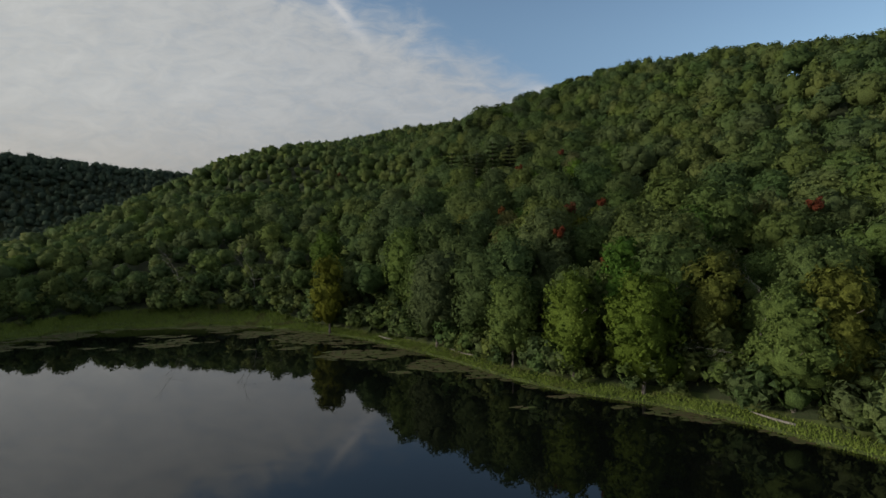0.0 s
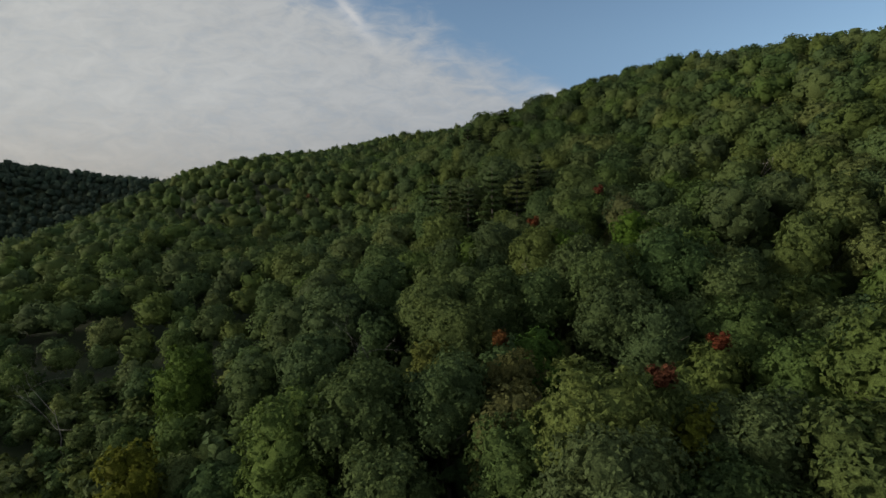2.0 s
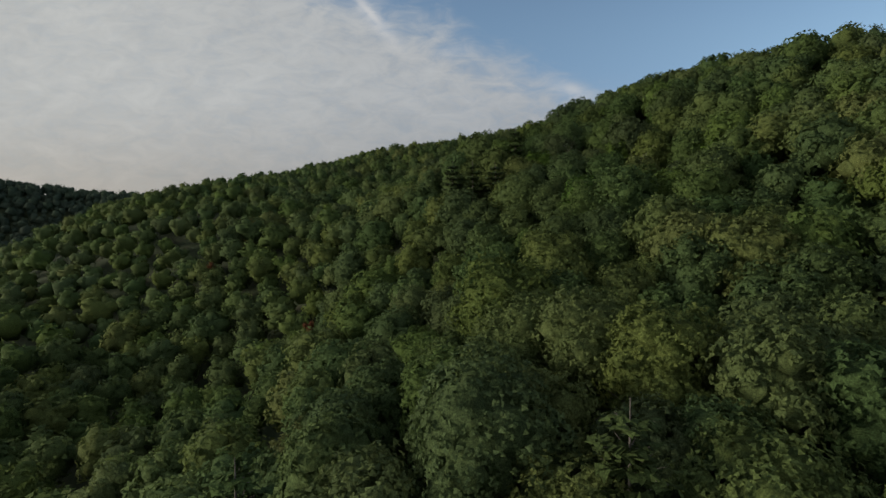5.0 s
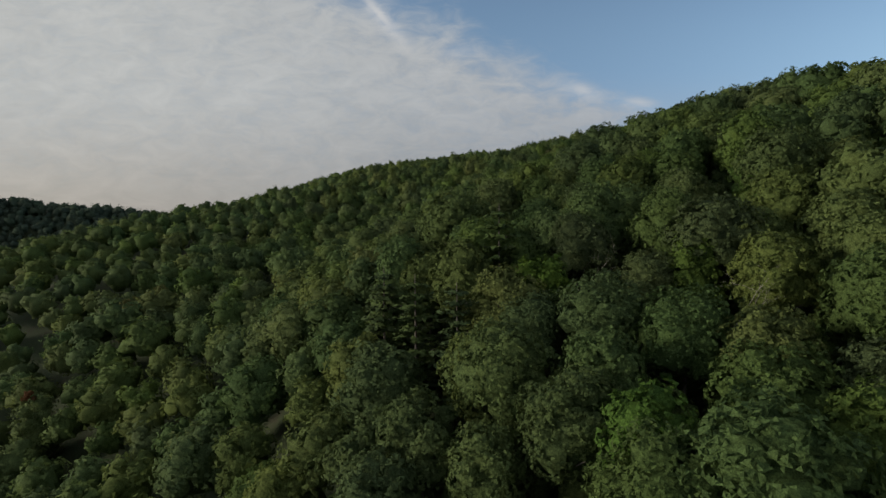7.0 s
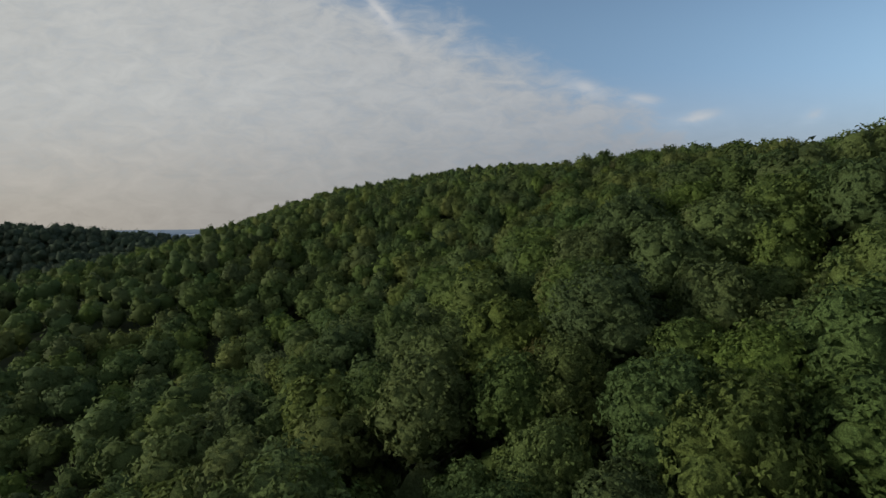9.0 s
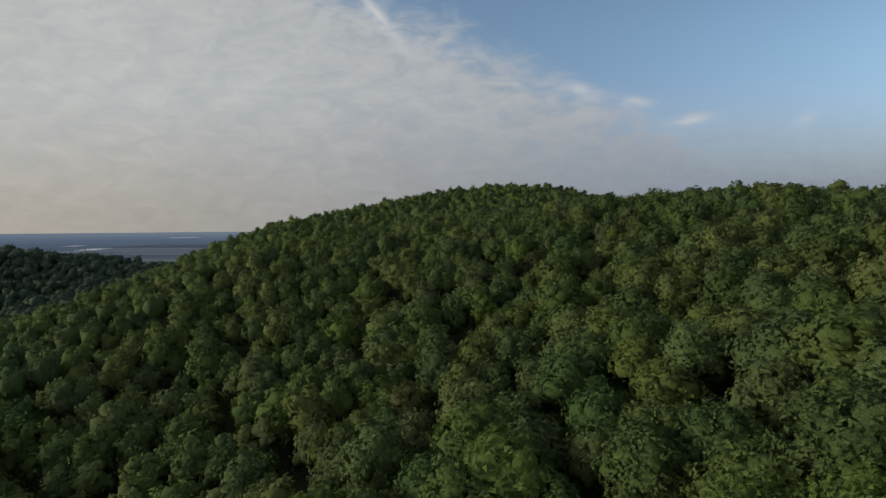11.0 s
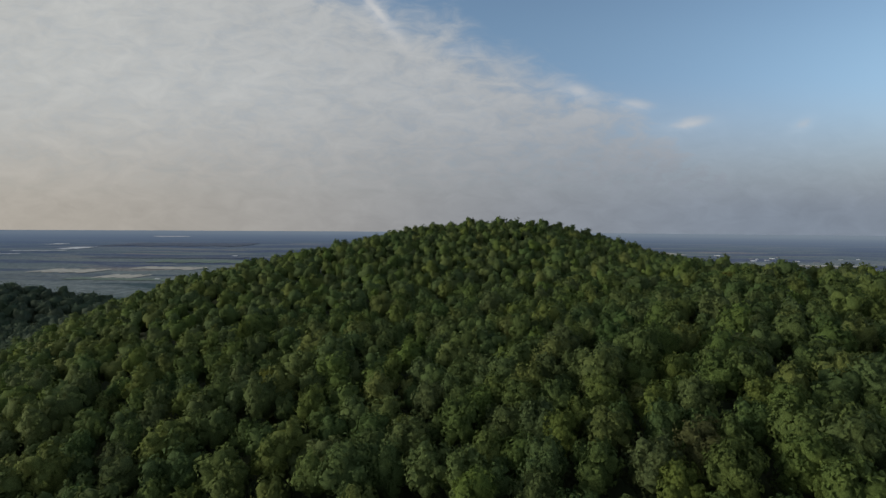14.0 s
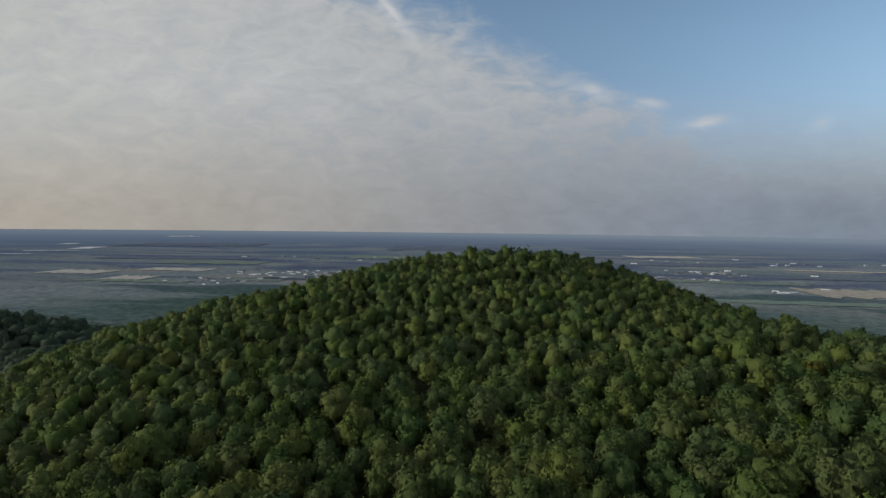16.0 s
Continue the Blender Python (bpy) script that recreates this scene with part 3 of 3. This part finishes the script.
def spread_trees(step_m, box, seed):
    g = np.random.default_rng(seed)
    x0, x1, y0, y1 = box
    xs, ys = np.arange(x0, x1, step_m), np.arange(y0, y1, step_m * 0.866)
    x, y = np.meshgrid(xs, ys)
    x = x + (np.arange(len(ys)) % 2)[:, None] * step_m / 2 + g.uniform(-0.28, 0.28, x.shape) * step_m
    y = y + g.uniform(-0.28, 0.28, y.shape) * step_m
    return np.stack([x.ravel(), y.ravel()], -1)


WAY = np.array([eye for _, eye, _, _ in PATH])
WAY = np.vstack([WAY[:-1] + (WAY[1:] - WAY[:-1]) * f for f in (0.0, 0.2, 0.4, 0.6, 0.8)] + [WAY[-1:] + (WAY[-1] - WAY[-2]) * f for f in (0, 1, 2, 3)])

# trees that stand out, by kind: plan position
SPECIAL = {
    "red": [(23.4, 93.2), (31.2, 99.6), (17.8, 79.4), (21.8, 68.6), (12.7, 106.5), (20.2, 136.2), (35.0, 150.8), (-14.9, 233), (-57.5, 280), (57.7, 338.4), (50.8, 70.6)],
    "yellow": [(25.6, 88.8), (40.4, 51), (5.6, 107.5), (-22.4, 99.3), (55.5, 403.7), (8.7, 485.4), (98.5, 485.3), (139.7, 554.7), (33, 61)],
    "rusty": [(12.6, 95.4), (13.5, 101.1), (36.5, 138.6), (-57.5, 306.4), (1.7, 185.3), (-55, 312.5), (40.3, 300.9), (57.5, 436.6), (84.9, 446.6), (50.1, 79.9), (31, 384), (10.5, 85.3)],
    "fresh": [(34.9, 130.5), (24.5, 67.6), (38.5, 81.8), (16.9, 108), (30.5, 119), (48.6, 149.4), (24.8, 129.1), (10.9, 137.1), (32.9, 253.6), (45.3, 228.4), (37.8, 230.1), (50, 253.4), (48.8, 306.7),
              (64.5, 326.4), (120.3, 525.8), (17.5, 65.5), (24.5, 60), (38.7, 77.3), (58, 230), (62, 236), (57, 262), (66, 271), (-27, 118), (41, 123)],
    "pine": [(15.8, 158), (21.2, 160), (11, 161.5), (7.2, 165), (26.5, 166), (3, 169), (23.0, 250), (18, 252), (13.3, 256.6), (28, 258)],
    "bare": [(69.2, 158.7), (51.7, 247.2), (35.5, 55.5), (-64, 121), (-45, 119), (0.2, 110.7), (21.5, 121.2), (41.4, 310.5), (54.1, 332.6), (40.9, 250.5), (54.5, 64)],
}


def tall_enough(p):
    """Ground under a tree, and how far the tree is from the flight line."""
    z = ground_height(p[:, 0], p[:, 1])
    top = np.column_stack([p, z + TREE_DROP * 0.9])
    return z, np.min(np.linalg.norm(top[:, None, :] - WAY[None], axis=2), axis=1)


def forest():
    """Plan places of the trees: close to the flight, on the neighbouring hill, and on the far sides."""
    def between(q, x0, x1, y0, y1):
        return (q[:, 0] > x0) & (q[:, 0] < x1) & (q[:, 1] > y0) & (q[:, 1] < y1)

    def on_land(q):
        low, _ = plain_height(q[:, 0], q[:, 1])
        z = ground_height(q[:, 0], q[:, 1])
        return (from_shore(q[:, 0], q[:, 1]) > 1.2 + 5.5 * step(-q[:, 0], 18, 60)) & (z > low + 14)

    # broader crowns on the lower slope, smaller ones towards the summit
    p = spread_trees(7.8, (-280, 245, 30, 390), 3)
    p = np.vstack([p, spread_trees(6.5, (-280, 245, 390, 715), 6)])
    left = spread_trees(8.8, (-950, -280, 180, 930), 4)
    rest = spread_trees(13.5, (-620, 520, -210, 980), 5)
    rest = rest[~between(rest, -280, 245, 30, 715) & ~between(rest, -950, -280, 180, 930)]
    p, left, rest = (q[on_land(q)] for q in (p, left, rest))
    # the neighbouring hill begins beyond the hollow
    beyond = (p[:, 0] < -235 + 0.25 * (p[:, 1] - 310)) & (p[:, 1] > 280)
    p, left = p[~beyond], np.vstack([left, p[beyond]])
    for kind, spots in SPECIAL.items():
        gap = 2.2 if kind in ("bare", "pine") else 3.6
        p = p[np.min(np.linalg.norm(p[:, None] - np.array(spots)[None], axis=2), axis=1) > gap]
    return p, left, rest


def place(variants, p, z, scale, seed, name, label, category="forest", leaf=LEAF, girth=None):
    """Many copies of shapes in one mesh."""
    g = np.random.default_rng(seed)
    vs, fs, ns, ts, off = [], [], [], [], 0
    kind = g.integers(0, len(variants), len(p))
    for i, (v, f, nv) in enumerate(variants):
        sel = np.where(kind == i)[0]
        if not len(sel):
            continue
        a, s = g.uniform(0, 6.283, len(sel)), scale[sel]
        wide = s * g.uniform(0.88, 1.14, len(sel)) * (1.0 if girth is None else girth[sel])
        ca, sa = np.cos(a)[:, None], np.sin(a)[:, None]

        def turned(q, k):
            return (q[None, :, 0] * ca - q[None, :, 1] * sa) * k, (q[None, :, 0] * sa + q[None, :, 1] * ca) * k

        x, y = turned(v, wide[:, None])
        zz = v[None, :, 2] * s[:, None] + z[sel, None]
        vs.append(np.stack([x + p[sel, 0:1], y + p[sel, 1:2], zz], -1).reshape(-1, 3))
        nx, ny = turned(nv, 1.0)
        ns.append(np.stack([nx, ny, np.broadcast_to(nv[None, :, 2], nx.shape)], -1).reshape(-1, 3))
        fs.append((f[None] + (np.arange(len(sel)) * len(v))[:, None, None] + off).reshape(-1, 3))
        ts.append(np.repeat(g.uniform(0, 1, len(sel)), len(v)))
        off += len(sel) * len(v)
    ob = mesh_object(name, np.vstack(vs), np.vstack(fs), [leaf], tint=np.concatenate(ts), normals=np.vstack(ns))
    return tagged(ob, label, category, kind="stuff")


def tree_thing(name, label, crown_mesh, crown_mat, wood_mesh, wood_mat=None, group="trees on the hillside"):
    root = new(name)
    root.empty_display_size = 0.5
    mesh_object("trunk", *wood_mesh, [wood_mat or BARK], root, smooth=True)
    if crown_mesh is not None:
        mesh_object("crown", crown_mesh[0], crown_mesh[1], [crown_mat], root, normals=crown_mesh[2])
    return tagged(root, label, "tree", group)


def plant():
    p, left, back = forest()
    z, d = tall_enough(p)
    order = np.argsort(d)
    near, rest = order[:NEAR_TREES], order[NEAR_TREES:]
    mid, far = rest[d[rest] < MID_REACH], rest[d[rest] >= MID_REACH]
    slope, far = far[d[far] < FAR_REACH], far[d[far] >= FAR_REACH]
    shore = from_shore(p[:, 0], p[:, 1])
    low_stand = 1.0 - (0.46 - 0.46 * step(shore, 14, 62)) * step(-p[:, 0], 8, 34)
    slim = 1.0 - 0.20 * step(p[:, 1], 360, 420)
    size = lambda n, s: np.random.default_rng(s).normal(1.0, 0.11, n).clip(0.74, 1.25)
    
    kinds = []
    for i in range(14):
        # six of medium leafage, two that branch to the ground, six of closer leafage
        shore_kind = i in (6, 7)
        low = -0.06 if shore_kind else 0.20 + 0.04 * (i % 4)
        h, r = 14.2 + (i % 4) * 0.35, (4.5 if shore_kind else 4.3 + (i * 37 % 5) * 0.2)
        leafage, spray = (3600, 0.26) if i < 6 else (5200, 0.22) if shore_kind else (6000, 0.20)
        kinds.append(tree_thing("broadleaf_tree", "tall broadleaf tree with a dense dark green summer crown", crown(h, r, 19 if shore_kind else 13 + i % 4, leafage, spray, low, 6, 0.72, ragged=0.14, jitter=0.20, heart=0.60, fine=True), LEAF, trunk(h, r)))
    g = np.random.default_rng(11)
    firsts = set()
    for n, i in enumerate(near):
        k = int(g.integers(6, 8)) if shore[i] < 11 else int(g.integers(8, 14)) if n < 90 else int(g.integers(0, 6))
        s = float(np.clip(g.normal(1.0, 0.12), 0.7, 1.25) * low_stand[i])
        m = Matrix.LocRotScale((p[i, 0], p[i, 1], z[i]), Euler((0, 0, g.uniform(0, 6.28))), None)
        if k not in firsts:
            firsts.add(k)
            ob = kinds[k]
            ob.matrix_basis = m
        else:
            ob = copy_thing(kinds[k], m)
        ob.scale = (s * slim[i] * g.uniform(0.9, 1.12), s * slim[i] * g.uniform(0.9, 1.12), s)

    shapes = [crown(14.5, 4.3 + 0.2 * (i % 4), 11, 1000, 0.37, 0.30 + 0.03 * (i % 3), 4, 0.76, ragged=0.10, jitter=0.15, heart=0.62) for i in range(9)]
    place(shapes, p[mid], z[mid], size(len(mid), 21) * low_stand[mid], 31, "hillside_forest", "dense green broadleaf forest covering the hillside", girth=slim[mid])
    shapes = [crown(14.5, 4.4 + 0.2 * (i % 4), 8, 340, 0.52, 0.34, 4, 0.78, ragged=0.08, jitter=0.13, heart=0.66) for i in range(9)]
    place(shapes, p[slope], z[slope], size(len(slope), 25) * low_stand[slope] * (0.92 + 0.08 * step(p[slope, 1], 360, 420)), 35, "upper_forest", "green broadleaf forest running up the slope", girth=slim[slope])
    shapes = [crown(14.4, 4.0 + 0.2 * (i % 4), 4, 84, 0.64, 0.42, 2, 0.88, ragged=0.06, jitter=0.10, heart=0.76) for i in range(14)]
    place(shapes, p[far], z[far], size(len(far), 22) * (0.92 + 0.08 * step(p[far, 1], 360, 420)), 32, "distant_forest", "green broadleaf forest on the farther slopes and summit", girth=slim[far])
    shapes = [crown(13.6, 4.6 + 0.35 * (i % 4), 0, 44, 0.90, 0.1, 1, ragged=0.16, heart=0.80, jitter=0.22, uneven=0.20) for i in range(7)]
    place(shapes, left, ground_height(left[:, 0], left[:, 1]), size(len(left), 23) ** 1.5, 33, "far_woods", "far woods on the neighbouring hill, shade and haze in their colour", leaf=LEAF_SHADE_HAZE)
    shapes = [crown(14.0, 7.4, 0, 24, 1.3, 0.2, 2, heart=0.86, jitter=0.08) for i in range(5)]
    place(shapes, back, ground_height(back[:, 0], back[:, 1]), size(len(back), 24), 34, "outlying_woods", "green woods beyond the summit and round the lake", leaf=LEAF_SHADE_HAZE)

    # saplings under the canopy, where the crowns leave gaps
    q = spread_trees(6.2, (-70, 130, 45, 430), 9)
    zq, dq = tall_enough(q)
    q, zq = (v[(dq < 50) & (from_shore(q[:, 0], q[:, 1]) > 6)] for v in (q, zq))
    shapes = [crown(8.2, 2.9, 4, 100, 0.50, 0.0, 4, ragged=0.13, jitter=0.2) for i in range(6)]
    place(shapes, q, zq, size(len(q), 26), 36, "forest_understory", "shaded young green trees under the forest canopy")

    g = np.random.default_rng(12)
    leafy = {
        "red": ("red_maple", "green broadleaf tree with one branch turned red", LEAF, 13.4, 3.9, 3000),
        "yellow": ("yellowing_tree", "broadleaf tree with yellowing early autumn leaves", LEAF_YELLOW, 14.0, 3.5, 2800),
        "rusty": ("rusty_tree", "broadleaf tree with thin rusty brown leaves", LEAF_BROWN, 13.6, 3.9, 2400),
        "fresh": ("bright_green_tree", "broadleaf tree with a fresh light green crown", LEAF_FRESH, 14.4, 4.2, 3600),
    }
    for kind, spots in SPECIAL.items():
        first = None
        for i, (x, y) in enumerate(spots):
            zz = float(ground_height(np.array([x]), np.array([y]))[0])
            m = Matrix.LocRotScale((x, y, zz), Euler((0, 0, g.uniform(-0.9, 0.5) if kind == "red" else g.uniform(0, 6.28))), None)
            if first is None:
                if kind == "pine":
                    wood, needles = pine_parts(18.5, 4.0, 3400, 0.42)
                    first = tree_thing("pine_tree", "tall pine with level feathery dark green tiers", needles, NEEDLE, wood)
                elif kind == "bare":
                    first = tree_thing("dead_tree", "bare dead tree with pale forking branches", None, None, bare_limbs(14.2, 0.45, 4, 0.075), BARK_PALE)
                else:
                    name, label, mat, h, r, n = leafy[kind]
                    first = tree_thing(name, label, crown(h, r, 15, n, 0.26, -0.08, 6, 0.72, ragged=0.14, jitter=0.20, heart=0.60, fine=True), mat, trunk(h, r))
                    if kind == "red":
                        v, f, nv = crown(2.6, 1.1, 4, 300, 0.20, 0.0, 4, core=0.6, ragged=0.22, jitter=0.25, heart=0.45)
                        branch = mesh_object("red_branch", v + (0.9, -0.9, 11.7), f, [LEAF_RED], first, normals=nv)
                        tagged(branch, "branch of scarlet autumn leaves")
                first.matrix_basis = m
                ob = first
            else:
                ob = copy_thing(first, m)
            s = g.uniform(0.9, 1.1)
            ob.scale = (s, s, s * g.uniform(0.95, 1.08))


NEAR_TREES, MID_REACH, FAR_REACH = 250, 66.0, 125.0
plant()

# ---------------------------------------------------------------- the shore
def shore_grass():
    g = np.random.default_rng(41)
    n = 1000000
    x, y = g.uniform(-125, 48, n), g.uniform(38, 122, n)
    d = from_shore(x, y)
    keep = (d > -0.6) & (d < 2.6 + 5.5 * step(-x, 18, 55)) & (g.uniform(0, 1, n) < 0.85)
    x, y, d = x[keep], y[keep], d[keep]
    z = np.maximum(ground_height(x, y), -0.2) - 0.05
    h = g.uniform(0.16, 0.5, len(x)) * (1 + 0.9 * step(d, 2.5, 5))
    a = g.uniform(0, 6.283, len(x))
    w = g.uniform(0.03, 0.08, len(x))
    base = np.stack([x, y, z], -1)
    side = np.stack([np.cos(a) * w, np.sin(a) * w, 0 * w], -1)
    tip = base + np.stack([g.normal(0, 0.22, len(x)), g.normal(0, 0.22, len(x)), h], -1)
    v = np.stack([base - side, base + side, tip], 1).reshape(-1, 3)
    ob = mesh_object("shore_grass", v, np.arange(len(v)).reshape(-1, 3), [GRASS])
    tagged(ob, "bright green grass and sedge along the water's edge", "grass", kind="stuff")


def shore_bushes():
    """Low scrub under the first trees."""
    g = np.random.default_rng(43)
    n = 9500
    x, y = g.uniform(-150, 60, n), g.uniform(30, 135, n)
    d = from_shore(x, y)
    keep = (d > 1.3 + 4.0 * step(-x, 18, 55)) & (d < 16 + 22 * step(-x, 18, 55)) & (g.uniform(0, 1, n) < np.where(x > -20, 0.95, 0.5))
    x, y = x[keep], y[keep]
    shapes = [crown(2.6, 1.3, 3, 110, 0.24, 0.0, 3, 0.6, ragged=0.2, jitter=0.25, heart=0.5) for _ in range(5)]
    place(shapes, np.stack([x, y], -1), ground_height(x, y), g.uniform(0.6, 2.3, len(x)), 44, "shore_scrub", "low green bushes under the first trees by the lake", "bushes")


def floating_algae():
    """Ragged mats, strung out along the shore, thick in the inlet and thinning to open water."""
    g = np.random.default_rng(45)
    vs, fs, off = [], [], 0
    n = 75000
    x, y = g.uniform(-112, 45, n), g.uniform(40, 111, n)
    d = from_shore(x, y)
    for px, py, dd in zip(x, y, d):
        reach = 19.0 * math.exp(-((px + 45) / 50.0) ** 2) + 0.8
        if dd > -0.1 or dd < -reach * 1.5:
            continue
        patch = noise.noise(Vector((px * 0.07, py * 0.14, 3.0))) + 0.6 * noise.noise(Vector((px * 0.25, py * 0.5, 8.0)))
        if patch < -0.14 + 0.60 * (-dd / reach) ** 2:
            continue
        r = g.uniform(0.08, 0.36)
        k = 7
        ang = np.linspace(0, 2 * np.pi, k, endpoint=False) + g.uniform(0, 1)
        rad = r * g.uniform(0.5, 1.3, k)
        q = np.stack([px + np.cos(ang) * rad * 2.1, py + np.sin(ang) * rad * 0.9, np.full(k, 0.006)], -1)
        vs.append(np.vstack([q, [(px, py, 0.02 + g.uniform(0, 0.02))]]))
        i = np.arange(k)
        fs.append(np.stack([np.full(k, k), i, (i + 1) % k], -1) + off)
        off += k + 1
    ob = mesh_object("algae_mats", np.vstack(vs), np.vstack(fs), [ALGAE])
    tagged(ob, "olive brown mats of algae and lily pads floating on the lake", "algae", kind="stuff")


def fallen_logs():
    for i, (x, y, a, ln) in enumerate(((3.2, 80.0, 2.4, 5.0), (34.5, 51.6, 2.3, 4.0), (-10.5, 92.5, 2.5, 3.5))):
        v, f = tube([(-ln / 2, 0, 0.05), (0, 0.1, 0.16), (ln / 2, -0.1, 0.32)], [0.16, 0.13, 0.07], 7)
        ob = mesh_object("fallen_log", v, f, [BARK_PALE], smooth=True)
        z = float(ground_height(np.array([x]), np.array([y]))[0])
        ob.matrix_basis = pose(x, y, max(z, 0.0) + 0.02, 0, 0, math.degrees(a))
        tagged(ob, "pale weathered log lying on the grassy shore", "log", "logs on the shore")


shore_grass()
shore_bushes()
floating_algae()
fallen_logs()


# ---------------------------------------------------------------- the far plain
def on_plain(x, y):
    """From true plan metres round the last stand to the folded plain."""
    true = math.hypot(x, y)
    r = true if true < 1500 else 1500 + (true - 1500) / (1 + (true - 1500) / 3400.0)
    return END_EYE[0] + x / true * r, END_EYE[1] + y / true * r, EYE_Z - EYE_OVER_PLAIN * r / true, r / true


def far_field(cx, cy, half_x, half_y, turn, mat, label, name="far_field"):
    n, lift = 14, 2.0
    pts = []
    c, s = math.cos(turn), math.sin(turn)
    for i in range(n):
        for j in range(4):
            u, v = (i / (n - 1) * 2 - 1) * half_x, (j / 3 * 2 - 1) * half_y * (1 + 0.25 * math.sin(i * 1.7))
            X, Y, Z, _ = on_plain(cx + u * c - v * s, cy + u * s + v * c)
            pts.append((X, Y, Z + lift))
    f = [(i * 4 + j, i * 4 + 4 + j, i * 4 + 5 + j, i * 4 + 1 + j) for i in range(n - 1) for j in range(3)]
    tagged(mesh_object(name, pts, f, [mat]), label, "field", kind="structure")


def far_settlement(cx, cy, spread_x, spread_y, count, seed, size):
    """Roofs of a far village, each a gabled block, in one mesh."""
    g = np.random.default_rng(seed)
    vs, fs, mi = [], [], []
    for i in range(count):
        x, y = cx + g.normal(0, spread_x), cy + g.normal(0, spread_y)
        X, Y, Z, k = on_plain(x, y)
        a = g.uniform(-0.4, 0.4)
        long, deep, high = size * g.uniform(0.5, 1.8) * k, size * 0.4 * g.uniform(0.6, 1.2) * k, size * 0.13 * g.uniform(0.7, 1.3) * k
        b = np.array([(-1, -1, 0), (1, -1, 0), (1, 1, 0), (-1, 1, 0), (-1, -1, 1), (1, -1, 1), (1, 1, 1), (-1, 1, 1), (-1, 0, 1.6), (1, 0, 1.6)]) * (long / 2, deep / 2, high)
        c, s = math.cos(a), math.sin(a)
        b = np.stack([b[:, 0] * c - b[:, 1] * s + X, b[:, 0] * s + b[:, 1] * c + Y, b[:, 2] + Z], -1)
        o = i * 10
        vs.append(b)
        fs += [(o, o + 1, o + 5, o + 4), (o + 1, o + 2, o + 6, o + 5), (o + 2, o + 3, o + 7, o + 6), (o + 3, o, o + 4, o + 7), (o + 4, o + 5, o + 9, o + 8), (o + 6, o + 7, o + 8, o + 9)]
        mi += [1 if g.uniform() < 0.55 else 0] * 6
    ob = mesh_object("far_village", np.vstack(vs), fs, [ROOF_PALE, ROOF_GREY], mat_index=mi)
    tagged(ob, "pale roofs of a far village on the plain", "buildings", kind="stuff")


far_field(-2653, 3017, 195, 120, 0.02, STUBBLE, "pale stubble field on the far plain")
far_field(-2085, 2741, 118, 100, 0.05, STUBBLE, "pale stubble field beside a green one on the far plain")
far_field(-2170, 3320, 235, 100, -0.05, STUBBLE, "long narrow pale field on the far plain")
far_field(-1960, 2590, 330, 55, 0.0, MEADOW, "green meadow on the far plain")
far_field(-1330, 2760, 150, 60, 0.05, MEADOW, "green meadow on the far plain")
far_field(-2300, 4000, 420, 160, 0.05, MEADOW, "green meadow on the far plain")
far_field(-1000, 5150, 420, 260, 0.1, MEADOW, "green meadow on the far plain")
far_field(-4629, 7553, 1000, 620, 0.2, WOODLOT_HAZE, "wood on the far plain, tinted blue for haze", "far_wood")
far_field(-1150, 3900, 430, 150, 0.1, WOODLOT_HAZE, "wood on the far plain, tinted blue for haze", "far_wood")
far_field(-2900, 4450, 700, 130, 0.15, WOODLOT_HAZE, "wood on the far plain, tinted blue for haze", "far_wood")
far_field(-600, 7600, 900, 700, 0.1, WOODLOT_HAZE, "wood on the far plain, tinted blue for haze", "far_wood")
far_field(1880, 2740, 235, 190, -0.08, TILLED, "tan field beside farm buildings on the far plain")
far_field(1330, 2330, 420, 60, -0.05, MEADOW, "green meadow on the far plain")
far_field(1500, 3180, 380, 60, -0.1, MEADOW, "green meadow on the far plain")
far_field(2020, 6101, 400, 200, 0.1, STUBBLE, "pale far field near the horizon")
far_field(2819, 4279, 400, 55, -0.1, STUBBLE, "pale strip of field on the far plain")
far_field(2350, 3560, 420, 70, -0.1, WOODLOT_HAZE, "wood on the far plain, tinted blue for haze", "far_wood")
far_field(1750, 4700, 600, 130, 0.05, WOODLOT_HAZE, "wood on the far plain, tinted blue for haze", "far_wood")
far_field(-5165, 6024, 115, 300, 0.35, FAR_WATER_SHEEN, "reach of a far river, sky sheen painted pale", "far_river")
far_field(-5000, 5300, 260, 55, 0.45, FAR_WATER_SHEEN, "reach of a far river, sky sheen painted pale", "far_river")
far_field(-4800, 4640, 160, 35, 0.35, FAR_WATER_SHEEN, "reach of a far river, sky sheen painted pale", "far_river")
far_field(-6448, 7167, 90, 230, 0.4, FAR_WATER_SHEEN, "reach of a far river, sky sheen painted pale", "far_river")
far_field(-8335, 12943, 380, 420, 0.8, FAR_WATER_SHEEN, "reach of a far river, sky sheen painted pale", "far_river")
far_settlement(-1330, 3200, 190, 110, 45, 51, 26)
far_settlement(-1190, 2880, 75, 14, 9, 52, 60)
far_settlement(-960, 3050, 80, 22, 9, 61, 60)
far_settlement(-998, 3270, 40, 12, 5, 62, 60)
far_settlement(1578, 3895, 200, 120, 40, 53, 26)
far_settlement(1640, 3780, 50, 10, 4, 63, 60)
far_settlement(1572, 2708, 75, 30, 7, 54, 34)
far_settlement(1860, 2890, 25, 12, 3, 64, 34)
far_settlement(-1620, 2680, 150, 60, 22, 55, 22)
far_settlement(2500, 5200, 800, 300, 24, 56, 34)
far_settlement(-900, 5000, 700, 300, 24, 57, 34)
far_settlement(1250, 3350, 160, 60, 24, 58, 30)
